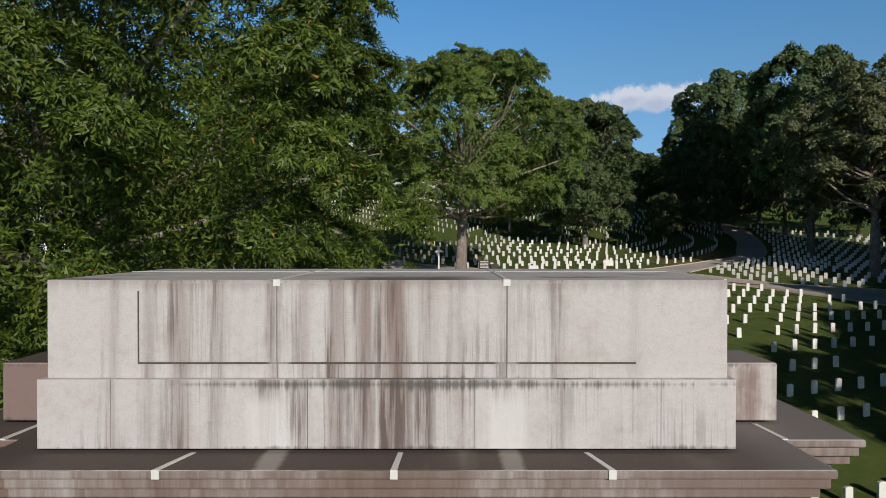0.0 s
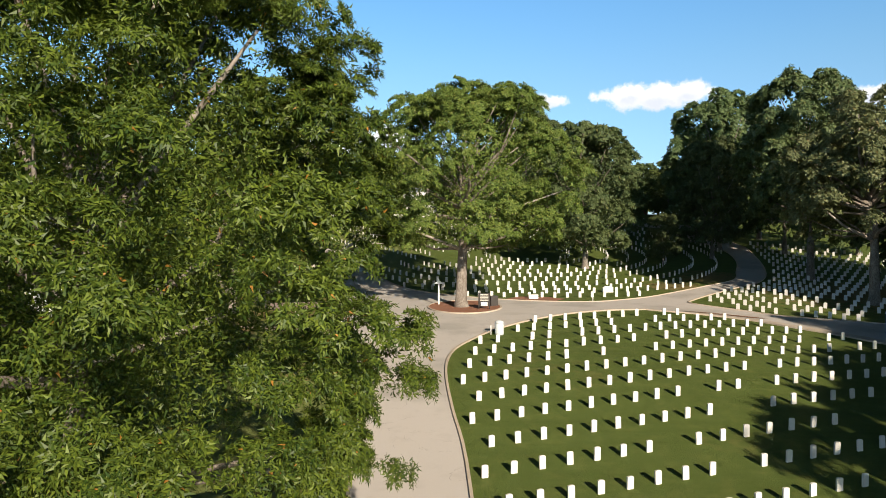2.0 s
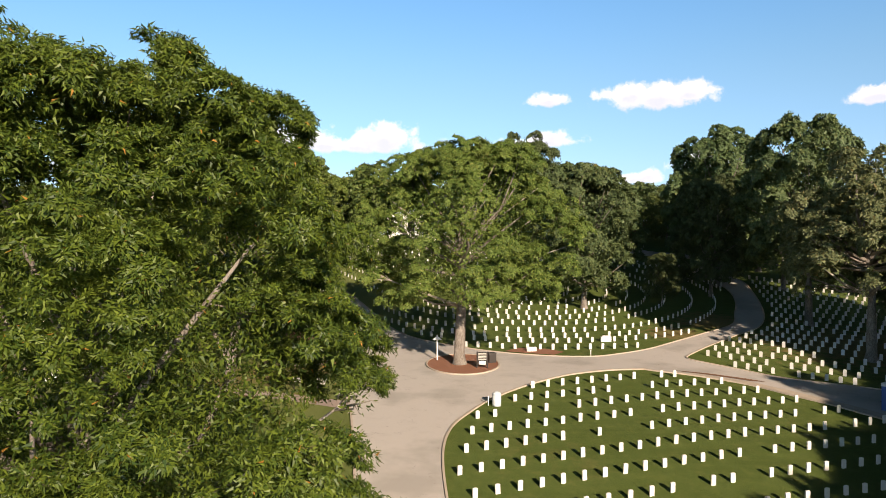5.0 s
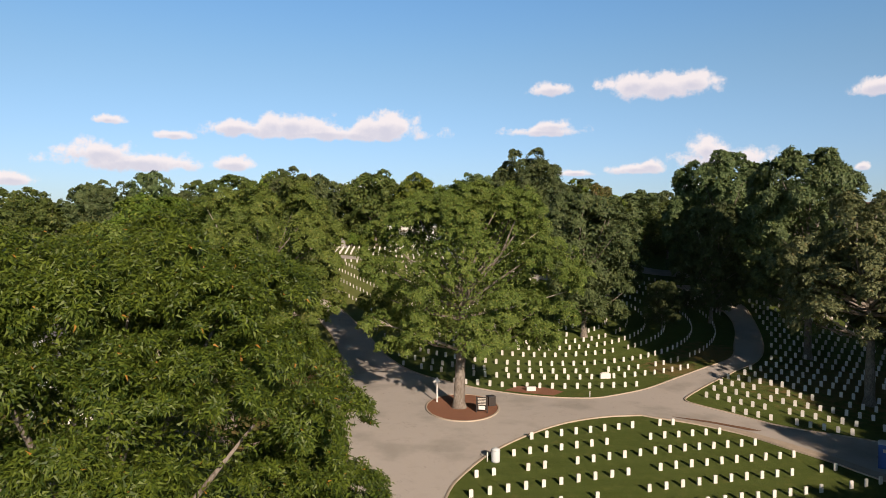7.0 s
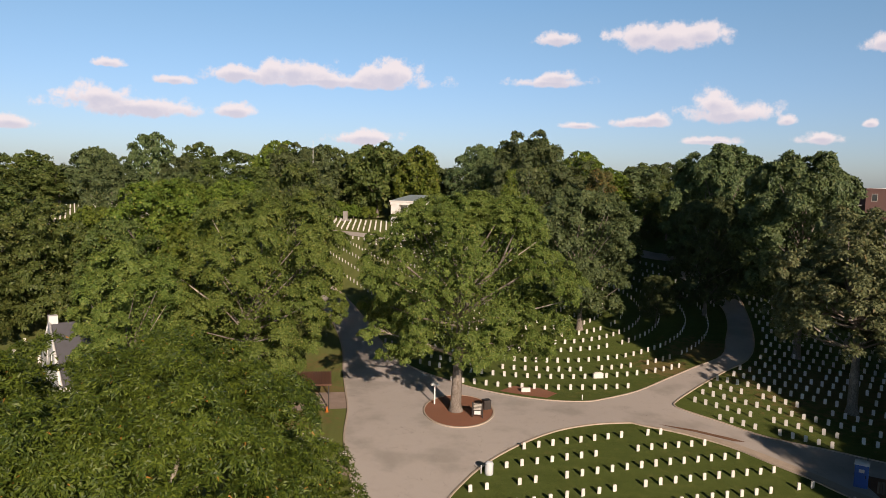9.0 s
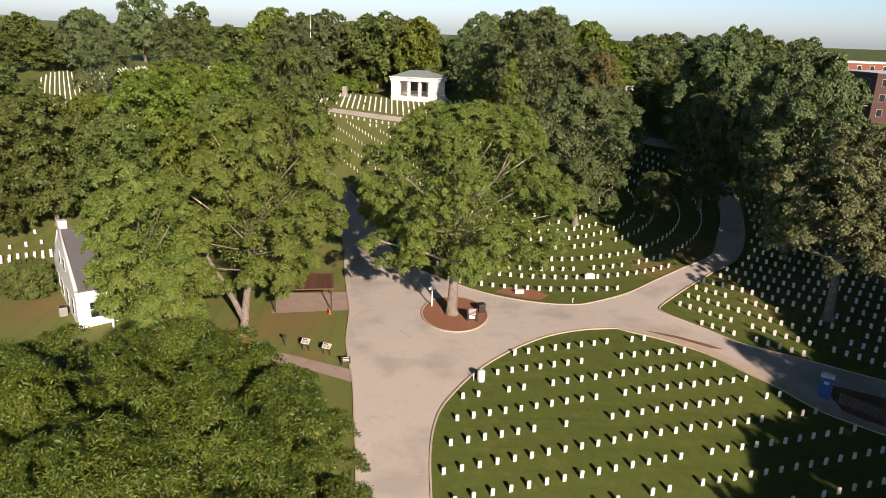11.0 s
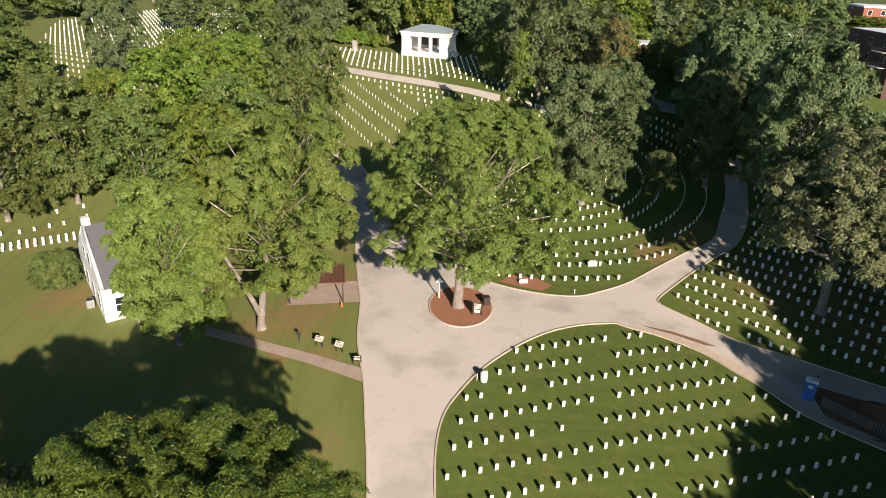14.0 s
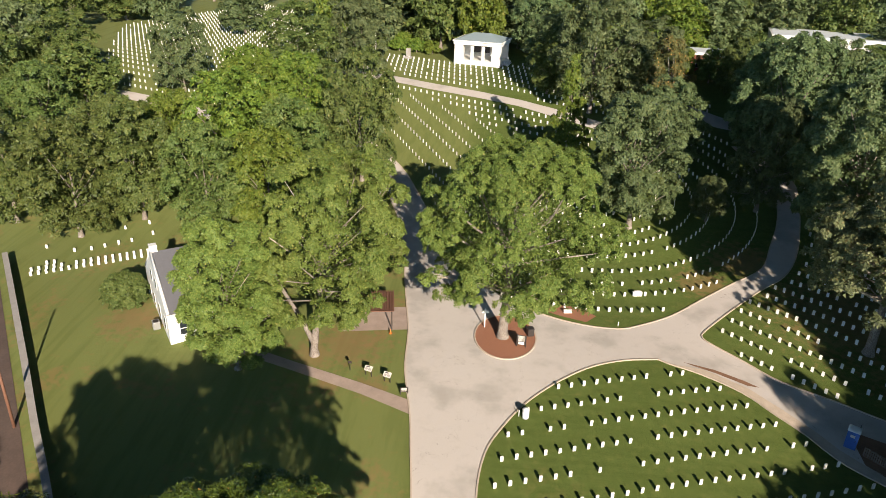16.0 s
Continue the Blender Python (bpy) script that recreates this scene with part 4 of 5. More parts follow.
# ---- memorial gate ----
def gate():
    g = thing("memorial_gate", 0, 0, 0, label="weathered marble memorial arch with streaked attic and cornice", category="gate")
    for x0, x1 in ((-3.95, -1.66), (-1.655, 0.635), (0.64, 2.84)):
        b = part("attic_block", box(x0, 7.06, 2.55, x1, 10.07, 3.53, 0.004), MARBLE, g)
        a, c = max(x0, -3.03) + 0.002, min(x1, 1.93) - 0.002
        part("raised_panel", box(a, 7.044, 2.71, c, 7.07, 3.50, 0.004), MARBLE, b)
        # thin dark strip, slightly proud, paints the shaded line of the panel groove
        part("groove", box(a, 7.052, 2.69, c, 7.066, 2.709), SOOTY, b)
    # the same painted shade line down the panel's left side
    part("groove", box(-3.048, 7.052, 2.69, -3.03, 7.066, 3.42), SOOTY, g)
    for x0, x1 in zip((-4.02, -3.29, -1.34, 0.31, 2.16), (-3.294, -1.344, 0.306, 2.156, 2.90)):
        part("plinth_block", box(x0, 6.99, 1.86, x1, 10.14, 2.548, 0.004), MARBLE, g)
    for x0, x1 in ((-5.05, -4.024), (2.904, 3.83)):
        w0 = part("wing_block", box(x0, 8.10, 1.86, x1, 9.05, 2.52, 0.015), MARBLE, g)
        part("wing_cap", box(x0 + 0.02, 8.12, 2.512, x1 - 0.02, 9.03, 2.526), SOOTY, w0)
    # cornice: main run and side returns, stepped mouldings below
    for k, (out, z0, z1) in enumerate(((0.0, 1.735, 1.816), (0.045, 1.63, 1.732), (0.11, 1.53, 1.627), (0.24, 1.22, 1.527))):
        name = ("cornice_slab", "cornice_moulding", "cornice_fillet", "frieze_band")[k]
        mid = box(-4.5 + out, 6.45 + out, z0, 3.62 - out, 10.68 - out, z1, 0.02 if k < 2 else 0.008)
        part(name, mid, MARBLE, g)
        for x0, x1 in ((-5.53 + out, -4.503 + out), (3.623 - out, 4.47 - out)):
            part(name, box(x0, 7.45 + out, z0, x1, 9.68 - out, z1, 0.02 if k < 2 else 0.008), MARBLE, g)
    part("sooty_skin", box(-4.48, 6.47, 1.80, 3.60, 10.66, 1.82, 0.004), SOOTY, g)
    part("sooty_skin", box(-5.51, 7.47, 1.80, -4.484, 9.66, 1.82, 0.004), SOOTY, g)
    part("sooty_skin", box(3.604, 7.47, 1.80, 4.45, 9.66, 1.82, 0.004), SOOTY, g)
    # pale lead in the joints
    for x, lean in ((-2.63, 0.16), (-0.45, 0.03), (1.55, -0.13)):
        bm = prism([(x - 0.03, 6.44), (x + 0.03, 6.44), (x + lean + 0.025, 6.99), (x + lean - 0.025, 6.99)], 1.815, 1.826)
        part("lead_joint", bm, JOINT, g)
        part("lead_drip", box(x - 0.035, 6.438, 1.74, x + 0.035, 6.455, 1.822), JOINT, g)
    for x, sgn in ((3.62, 1), (-4.66, -1)):
        part("lead_joint", prism([(x - 0.03, 7.46), (x + 0.03, 7.46), (x - sgn * 0.05 + 0.025, 8.1), (x - sgn * 0.05 - 0.025, 8.1)], 1.815, 1.828), JOINT, g)
    for x in (-1.657, 0.637):
        part("lead_joint", box(x - 0.022, 7.05, 3.526, x + 0.022, 10.06, 3.536), JOINT, g)
        part("lead_drip", box(x - 0.035, 7.04, 3.47, x + 0.035, 7.062, 3.536), JOINT, g)
    part("lead_joint", box(-3.94, 8.96, 3.526, 2.83, 8.985, 3.536), JOINT, g)
    # body with the arched way through
    outline = [(-4.9, -6.4), (-2.9, -6.4), (-2.9, -1.9)]
    outline += [(-0.56 + 2.34 * math.cos(a), -1.9 + 2.34 * math.sin(a)) for a in np.linspace(math.pi, 0, 17)][1:-1]
    outline += [(1.78, -1.9), (1.78, -6.4), (3.8, -6.4), (3.8, 1.22), (-4.9, 1.22)]
    bm = prism(outline, -9.4, -7.6)
    bmesh.ops.rotate(bm, verts=bm.verts[:], cent=(0, 0, 0), matrix=Matrix.Rotation(radians(90), 3, "X"))
    bmesh.ops.triangulate(bm, faces=[f for f in bm.faces if len(f.verts) > 4])
    part("arch_wall", bm, MARBLE, g)
    for x0, x1 in ((-4.15, -2.95), (1.83, 3.03)):
        part("pier", box(x0, 6.95, -6.4, x1, 10.15, 1.216, 0.02), MARBLE, g)


gate()


# ---- headstones ----
def stone_mesh():
    outline = [(-0.165, -0.25), (0.165, -0.25), (0.165, 0.60)] + [(0.165 * math.cos(a), 0.60 + 0.055 * math.sin(a)) for a in np.linspace(0, math.pi, 7)][1:-1] + [(-0.165, 0.60)]
    bm = prism(outline, -0.05, 0.05)
    bmesh.ops.rotate(bm, verts=bm.verts[:], cent=(0, 0, 0), matrix=Matrix.Rotation(radians(90), 3, "X"))
    return mesh_of(bm, "headstone", HEADSTONE)


STONE = stone_mesh()


def stone(x, y, turn, r):
    ob = new("headstone", STONE)
    ob.matrix_basis = pose(x, y, ground_z(x, y) + r.uniform(-.05, .04), r.gauss(0, 1.0), r.gauss(0, 1.0), turn + r.gauss(0, 2.0))
    return tagged(ob, "upright white marble headstone with a curved top", "headstone", "graves on the main lawn")


def field(name, spots, label, seed):
    """Many stones of one burial section in one mesh."""
    r = random.Random(seed)
    co = np.array([v.co[:] for v in STONE.vertices])
    faces = [tuple(p.vertices) for p in STONE.polygons]
    verts, polys = [], []
    for x, y, turn in spots:
        m = pose(x, y, ground_z(x, y) + r.uniform(-.05, .04), r.gauss(0, 1.2), r.gauss(0, 1.2), turn + r.gauss(0, 2.0))
        base = len(verts)
        verts += [tuple(m @ Vector(c)) for c in co]
        polys += [tuple(base + i for i in f) for f in faces]
    me = bpy.data.meshes.new(name)
    me.from_pydata(verts, [], polys)
    me.materials.append(HEADSTONE)
    tagged(new(name, me), label, "headstones", kind="stuff")


MISSING = {0: (7,), 1: (4, 5), 2: (-4, -1), 3: (3,), 4: (-2, 0, 1, 12), 5: (12,), 6: (5,), 7: (0, 3), 8: (0, 1, 9), 9: (4, 5), 10: (-3, 8, 9), 11: (2,), 12: (6, 7)}
LAWN_PLAN = [tuple(p) for p in ROAD_LAWN] + [(1.6, 8), (44, 8), (52, 30)]


def main_graves():
    r = random.Random(7)
    ca, sa = math.cos(radians(17.0)), math.sin(radians(17.0))
    spots = []
    for row in range(0, 18):
        for col in range(-12, 30):
            if col in MISSING.get(row, ()) or row > 8 and r.random() < 0.05:
                continue
            x, y = 9.89 + ca * col * 1.515 + sa * row * 3.06, 65.1 + sa * col * 1.515 - ca * row * 3.06
            if x > 40 or not all(inside(x + dx, y + dy, LAWN_PLAN) for dx, dy in ((-.7, 0), (.9, 0), (0, .9), (0, -.9))) or row == 0 and col > 10 or row in (1, 2) and col > 13 or row == 3 and col > 13 or row == 4 and col > 14 or row == 5 and col > 15:
                continue
            spots.append((x, y))
    spots.sort(key=lambda p: math.hypot(p[0] - 8, p[1] - 40))
    for x, y in spots[:300]:
        stone(x, y, 17, r)
    if len(spots) > 300:
        field("headstone_rows", [(x, y, 17) for x, y in spots[300:]], "white marble headstones in straight rows on the lawn", 3)


def lattice(ox, oy, heading, along, apart, rows, cols, test):
    c, s = math.cos(radians(heading)), math.sin(radians(heading))
    out = []
    for j in rows:
        for i in cols:
            x, y = ox + c * i * along - s * j * apart, oy + s * i * along + c * j * apart
            if test(x, y):
                out.append((x, y, heading))
    return out


def other_graves():
    r = random.Random(12)
    right_plan = [tuple(p) for p in ROAD_RIGHT] + [(90, 40), (95, 110), (60, 132)]
    field("headstone_rows", lattice(29.8, 78.8, -35.8, 1.22, 3.1, range(-14, 18), range(-30, 40), lambda x, y: inside(x - .8, y, right_plan) and inside(x, y - 1.0, right_plan) and inside(x - .4, y + .6, right_plan) and r.random() > .06),
          "white marble headstones in rows under dark oaks", 4)
    fan_plan = [tuple(p) for p in ROAD_BACK] + [(40, 150), (8, 152), (-12, 140)]
    spots = []
    for rad in (36.4, 32.4, 29.6, 26.2, 22.2, 19.2, 16.4, 13.2, 10.0, 7.0):
        n = int(2 * math.pi * rad / 1.45)
        for i in range(n):
            a = 2 * math.pi * i / n
            x, y = 14 + rad * math.cos(a), 118 + rad * math.sin(a)
            if inside(x, y, fan_plan) and inside(x + 1, y - 1, fan_plan) and not (x < 4 and y > 110) and math.sin(a) < 0.75 and r.random() > .07:
                spots.append((x, y, math.degrees(a) + 90))
    field("headstone_arcs", spots, "white marble headstones set in curved rows", 5)
    hill = [(-29, 162), (-17, 157.6), (-6, 153.4), (3, 150), (12, 145), (8, 130), (-6, 112), (-15, 122), (-30, 140)]
    field("headstone_rows", lattice(-23.7, 152, -58, 1.5, 3.6, range(-12, 12), range(-14, 34), lambda x, y: inside(x, y, hill) and y < 156.2 - (x + 22.5) * 0.74 and r.random() > .03), "white headstones in slanting rows on the hill", 6)
    band = [(-31, 163.4), (-17, 158.9), (-6, 154.6), (3, 151), (20, 140), (18, 133), (-2, 141), (-7.6, 147), (-22.5, 158), (-31, 161)]
    field("headstone_rows", lattice(-18, 157.5, -21, 1.5, 3.0, range(-7, 2), range(-12, 28), lambda x, y: inside(x, y, band) and r.random() > .05), "white headstones below the hill drive", 8)
    top = [(-38, 173), (-18, 166), (3, 158.6), (24, 147), (48, 146), (40, 178), (4, 196), (3, 183), (-14, 182), (-36, 190)]
    field("headstone_rows", lattice(-18, 166.6, -22, 1.5, 3.0, range(0, 9), range(-14, 42), lambda x, y: inside(x, y, top) and r.random() > .04), "white headstones in rows before the pavilion", 9)
    west = [(-60, 142), (-95, 154), (-130, 240), (-100, 285), (-70, 255), (-52, 196), (-40, 180)]
    field("headstone_rows", lattice(-72, 155, -18, 1.6, 3.1, range(-10, 42), range(-40, 30), lambda x, y: inside(x, y, west) and r.random() > .05), "distant white headstones up the western hill", 10)
    near_lodge = [(-64.0 + .87 * i * 0.96 - .5 * j * 1.3, 79.9 + .5 * i * 0.96 + .87 * j * 1.3, 30) for i in range(0, 18) for j in range(0, 3 if i in (2, 3) else 2) if not (i == 5 and j)]
    near_lodge += [(-66.6, 87.8, 20), (-62, 87.4, 20), (-59.8, 88.2, 20), (-58.3, 89.3, 20), (-56.7, 90.4, 20), (-55.2, 91.5, 20), (-64, 93, 20), (-58, 95, 20), (-55, 97, 20), (-53, 94, 20)]
    field("headstone_rows", near_lodge, "white headstones in close double rows behind the lodge", 13)


main_graves()
other_graves()


# ---- lodge, walls and small structures ----
def window(parent, x0, y0, z0, x1, y1, z1, axis):
    """A sash window set on a wall face: axis 'x' for a wall facing along x, 'y' for one facing along y."""
    wn = part("window", box(x0, y0, z0, x1, y1, z1, 0.01), WHITE, parent, "white framed sash window")
    for a, b in ((0.06, 0.47), (0.53, 0.94)):
        lo, hi = z0 + (z1 - z0) * a, z0 + (z1 - z0) * b
        if axis == "x":
            part("pane", box(x0 - 0.012, y0 + 0.1, lo, x0 + 0.01, y1 - 0.1, hi), GLASS, wn)
        else:
            part("pane", box(x0 + 0.1, y0 - 0.012, lo, x1 - 0.1, y0 + 0.01, hi), GLASS, wn)


def lodge():
    h = thing("lodge_house", -37.7, 66.8, None, 36, label="white painted brick lodge with grey shingle roof and chimney", category="house")
    W, L, E, A = 14.0, 11.0, 4.4, 9.2
    bm = bmesh.new()
    pts = [(0, -0.5), (W, -0.5), (W, E), (W / 2, A), (0, E)]
    for x in (0, L):
        bm.faces.new([bm.verts.new((x, y, z)) for y, z in pts])
    bm.verts.ensure_lookup_table()
    for i in range(5):
        bm.faces.new((bm.verts[i], bm.verts[(i + 1) % 5], bm.verts[5 + (i + 1) % 5], bm.verts[5 + i]))
    bmesh.ops.recalc_face_normals(bm, faces=bm.faces[:])
    part("wall", bm, WHITE, h)
    for s in (0, 1):
        bm = bmesh.new()
        y0, y1 = (-0.35, W / 2) if s == 0 else (W + 0.35, W / 2)
        z0 = E - 0.35 * (A - E) / (W / 2)
        q = [(0.25, y0, z0 + .06), (L + .3, y0, z0 + .06), (L + .3, y1, A + .06), (0.25, y1, A + .06)]
        lowv, highv = [bm.verts.new(p) for p in q], [bm.verts.new((p[0], p[1], p[2] + .14)) for p in q]
        bm.faces.new(lowv[::-1]), bm.faces.new(highv)
        for i in range(4):
            bm.faces.new((lowv[i], lowv[(i + 1) % 4], highv[(i + 1) % 4], highv[i]))
        bmesh.ops.recalc_face_normals(bm, faces=bm.faces[:])
        part("roof", bm, SLATE, h)
    for s in (0, 1):
        y0, y1 = (-0.3, W / 2) if s == 0 else (W + 0.3, W / 2)
        z0 = E - 0.3 * (A - E) / (W / 2)
        bm = tube([(0.12, y0, z0 + .18), (0.12, y1, A + .22)], [0.2, 0.2], 4)
        part("gable_parapet", bm, WHITE, h)
    part("chimney", box(0.05, W / 2 - .1, A - 1.0, 0.95, W / 2 + 0.8, A + 1.0, 0.03), WHITE, h)
    for y in (1.6, 5.0, 8.4, 11.4):
        window(h, -0.05, y, 1.0, 0.03, y + 1.1, 2.9, "x")
    for y in (5.0, 8.0):
        window(h, -0.05, y, 5.0, 0.03, y + 1.0, 6.5, "x")
    window(h, 1.2, -0.05, 1.0, 2.4, 0.03, 2.9, "y")
    window(h, 4.2, -0.05, 1.0, 5.4, 0.03, 2.9, "y")
    part("cornice", box(-0.1, -0.42, E - .45, L + .2, -0.02, E - .2, 0.03), WHITE, h)
    porch = part("porch_roof", box(2.8, -2.4, 3.0, 9.6, -0.05, 3.25, 0.04), WHITE, h)
    for x in (3.0, 5.2, 7.3, 9.4):
        part("porch_post", box(x - .1, -2.3, 0, x + .1, -2.1, 3.0, 0.01), WHITE, porch)
    ac = thing("air_conditioner", -40.6, 70.2, None, 36, label="grey outdoor air conditioner beside the lodge wall", category="air conditioner")
    part("body", box(-0.9, -0.5, 0, -0.05, 0.5, 1.0, 0.04), STEEL, ac)
    part("fan_grille", prism([(-0.48 + .36 * math.cos(a), .36 * math.sin(a)) for a in np.linspace(0, 6.283, 17)[:-1]], 1.0, 1.03), DARK, ac)


lodge()


def carport():
    c = thing("carport", -15.4, 75.2, None, 9.5, label="open carport with brown timber slat roof on posts", category="carport")
    for x, y in ((-3.2, -2.2), (3.1, -2.2), (-3.2, 2.4), (3.1, 2.4)):
        part("post", box(x - .07, y - .07, -0.1, x + .07, y + .07, 2.55, 0.01), DARK, c)
    for y in (-2.2, 2.4):
        part("beam", box(-3.5, y - .06, 2.55, 3.4, y + .06, 2.75, 0.01), TIMBER, c)
    shared = None
    for i in range(34):
        x = -3.45 + i * 0.205
        if shared is None:
            one = part("slat", box(-.06, -2.6, 0, .06, 2.8, .09, .008), TIMBER, c)
            shared = one.data
        else:
            one = new("slat", shared)
            one.parent = c
        one.location = (x, 0, 2.755 + 0.012 * (i % 2))
    part("roof_board", box(-3.48, -2.5, 2.70, 3.40, 2.7, 2.745), TIMBER, c)
    cone = thing("traffic_cone", -12.0, 72.6, None, label="small orange traffic cone at the carport post", category="traffic cone")
    part("cone", tube([(0, 0, .03), (0, 0, .7)], [.17, .04], 12), ORANGE, cone)
    part("base", box(-.19, -.19, .045, .19, .19, .09, .01), ORANGE, cone)


carport()


def lectern(x, y, turn, wide=0.95):
    s = thing("interpretive_panel", x, y, None, turn, label="slanted pale interpretive panel on two metal legs", category="sign", group="panels by the path")
    bm = box(-wide / 2, -.32, -.025, wide / 2, .32, .025, .008)
    bmesh.ops.rotate(bm, verts=bm.verts[:], cent=(0, 0, 0), matrix=Matrix.Rotation(radians(38), 3, "X"))
    bmesh.ops.translate(bm, verts=bm.verts[:], vec=(0, 0, 1.0))
    board = part("board", bm, PANEL, s)
    for k, (u0, v0, u1, v1) in enumerate(((-.38, .12, .1, .24), (-.38, -.22, -.05, .05), (.02, -.22, .38, .05))):
        bm = box(u0, v0, .026, u1, v1, .031)
        bmesh.ops.rotate(bm, verts=bm.verts[:], cent=(0, 0, 0), matrix=Matrix.Rotation(radians(38), 3, "X"))
        bmesh.ops.translate(bm, verts=bm.verts[:], vec=(0, 0, 1.0))
        part("printed_block", bm, INK if k == 0 else CONCRETE, board)
    for x0 in (-wide * .38, wide * .38):
        part("leg", box(x0 - .035, -.035, -.1, x0 + .035, .035, 1.0, .006), DARK, s)


lectern(-13.1, 64.2, -18)
lectern(-10.8, 63.4, -18)


def post_sign(x, y, turn, name, label, h, w, board, z0):
    s = thing(name, x, y, None, turn, label=label, category="sign")
    for x0 in (-w / 2, w / 2):
        part("post", box(x0 - .05, -.05, -.1, x0 + .05, .05, h, .008), DARK, s)
    b = part("board", box(-w / 2 + .05, -.03, z0, w / 2 - .05, .03, h - .05, .006), board, s)
    return s, b


def signs():
    s, b = post_sign(4.2, 71.9, -8, "information_board", "dark framed notice board with pale lettering strips on two posts", 1.75, 1.1, DARK, 0.35)
    for k in range(5):
        part("lettering_bar", box(-.42, -.045, 1.52 - k * .15, .42, -.031, 1.60 - k * .15), PANEL, b)
    part("notice", box(-.34, -.045, .42, .34, -.031, .80), WHITE, b)
    s, b = post_sign(-8.6, 61.6, 10, "low_sign", "low dark sign with pale bars beside the kerb", 0.95, 0.8, DARK, 0.3)
    for k in range(3):
        part("lettering_bar", box(-.3, -.045, .78 - k * .17, .3, -.031, .86 - k * .17), PANEL, b)
    s = thing("marker_post", -15.4, 64.9, None, 0, label="slim dark post with a small plate", category="post")
    part("post", box(-.035, -.035, -.1, .035, .035, 1.15, .006), DARK, s)
    part("plate", box(-.2, -.06, .95, .2, -.036, 1.3, .006), DARK, s)
    # white post lantern with a small gabled cap
    p = thing("lamp_post", -0.45, 75.6, None, 10, label="white wooden post with a small gabled cap", category="post")
    part("post", box(-.07, -.07, -.1, .07, .07, 2.3, .01), WHITE, p)
    bm = bmesh.new()
    v = [bm.verts.new(c) for c in ((-.48, -.3, 2.3), (.48, -.3, 2.3), (.48, .3, 2.3), (-.48, .3, 2.3), (-.12, -.05, 2.62), (.12, -.05, 2.62), (.12, .05, 2.62), (-.12, .05, 2.62))]
    for f in ((3, 2, 1, 0), (4, 5, 6, 7), (0, 1, 5, 4), (1, 2, 6, 5), (2, 3, 7, 6), (3, 0, 4, 7)):
        bm.faces.new([v[i] for i in f])
    part("cap", bm, WHITE, p)
    part("finial", box(-.06, -.06, 2.6, .06, .06, 2.8, .02), WHITE, p)
    b = thing("litter_bin", 5.3, 74.6, None, 20, label="dark square litter bin in the mulch bed", category="bin")
    part("body", box(-.4, -.4, 0.05, .4, .4, 1.0, .03), DARK, b)
    part("lid", box(-.43, -.43, 1.0, .43, .43, 1.1, .03), DARK, b)
    d = thing("flower_bin", 4.75, 59.6, None, 12, label="pale grey domed metal bin on the kerb side lawn", category="bin")
    part("drum", tube([(0, 0, 0), (0, 0, .15), (0, 0, .95), (0, 0, 1.0)], [.36, .38, .38, .36], 20), PALE_ROOF, d)
    part("lid", tube([(0, 0, 1.0), (0, 0, 1.14), (0, 0, 1.24)], [.41, .33, .1], 20), PALE_ROOF, d)
    q = thing("guard_post", 4.05, 59.7, None, 0, label="short white guard post beside the bin", category="post")
    part("post", tube([(0, 0, -.1), (0, 0, .8)], [.05, .05], 10), WHITE, q)
    q = thing("guard_post", 16.6, 78.3, None, 0, label="short white guard post at the grass edge", category="post")
    part("post", tube([(0, 0, -.1), (0, 0, .6)], [.06, .06], 10), WHITE, q)
    m = thing("marble_bench", 20.1, 86.3, None, 8, label="broad white marble memorial stone among the graves", category="memorial")
    part("slab", box(-.65, -.2, -.1, .65, .2, .62, .03), HEADSTONE, m)
    part("cap", box(-.45, -.16, .62, .45, .16, .74, .03), HEADSTONE, m)
    m = thing("marble_bench", 10.3, 80.6, None, 8, label="broad white marble memorial stone near the circle", category="memorial")
    part("slab", box(-.55, -.18, -.1, .55, .18, .5, .03), HEADSTONE, m)


signs()


def toilet():
    t = thing("portable_toilet", 38.4, 60.2, None, -32, label="blue plastic portable toilet with pale domed roof", category="portable toilet")
    part("cabin", box(-.56, -.56, 0.02, .56, .56, 2.1, .04), BLUE, t)
    for x in (-.36, 0, .36):
        part("rib", box(x - .05, .55, .2, x + .05, .59, 1.95, .01), BLUE, t)
    d = part("door", box(-.42, -.60, .12, .42, -.55, 2.0, .015), BLUE, t)
    part("door_label", box(-.22, -.615, 1.45, .22, -.602, 1.75), PANEL, d)
    part("door_handle", box(.30, -.63, 1.0, .36, -.602, 1.2), DARK, d)
    part("roof", tube([(0, 0, 2.1), (0, 0, 2.2), (0, 0, 2.34)], [.86, .84, .45], 4), PALE_ROOF, t)
    t.children[-1].rotation_euler = (0, 0, radians(45))
    part("vent_pipe", tube([(.4, .4, 2.1), (.4, .4, 2.6)], [.05, .05], 10), DARK, t)


toilet()


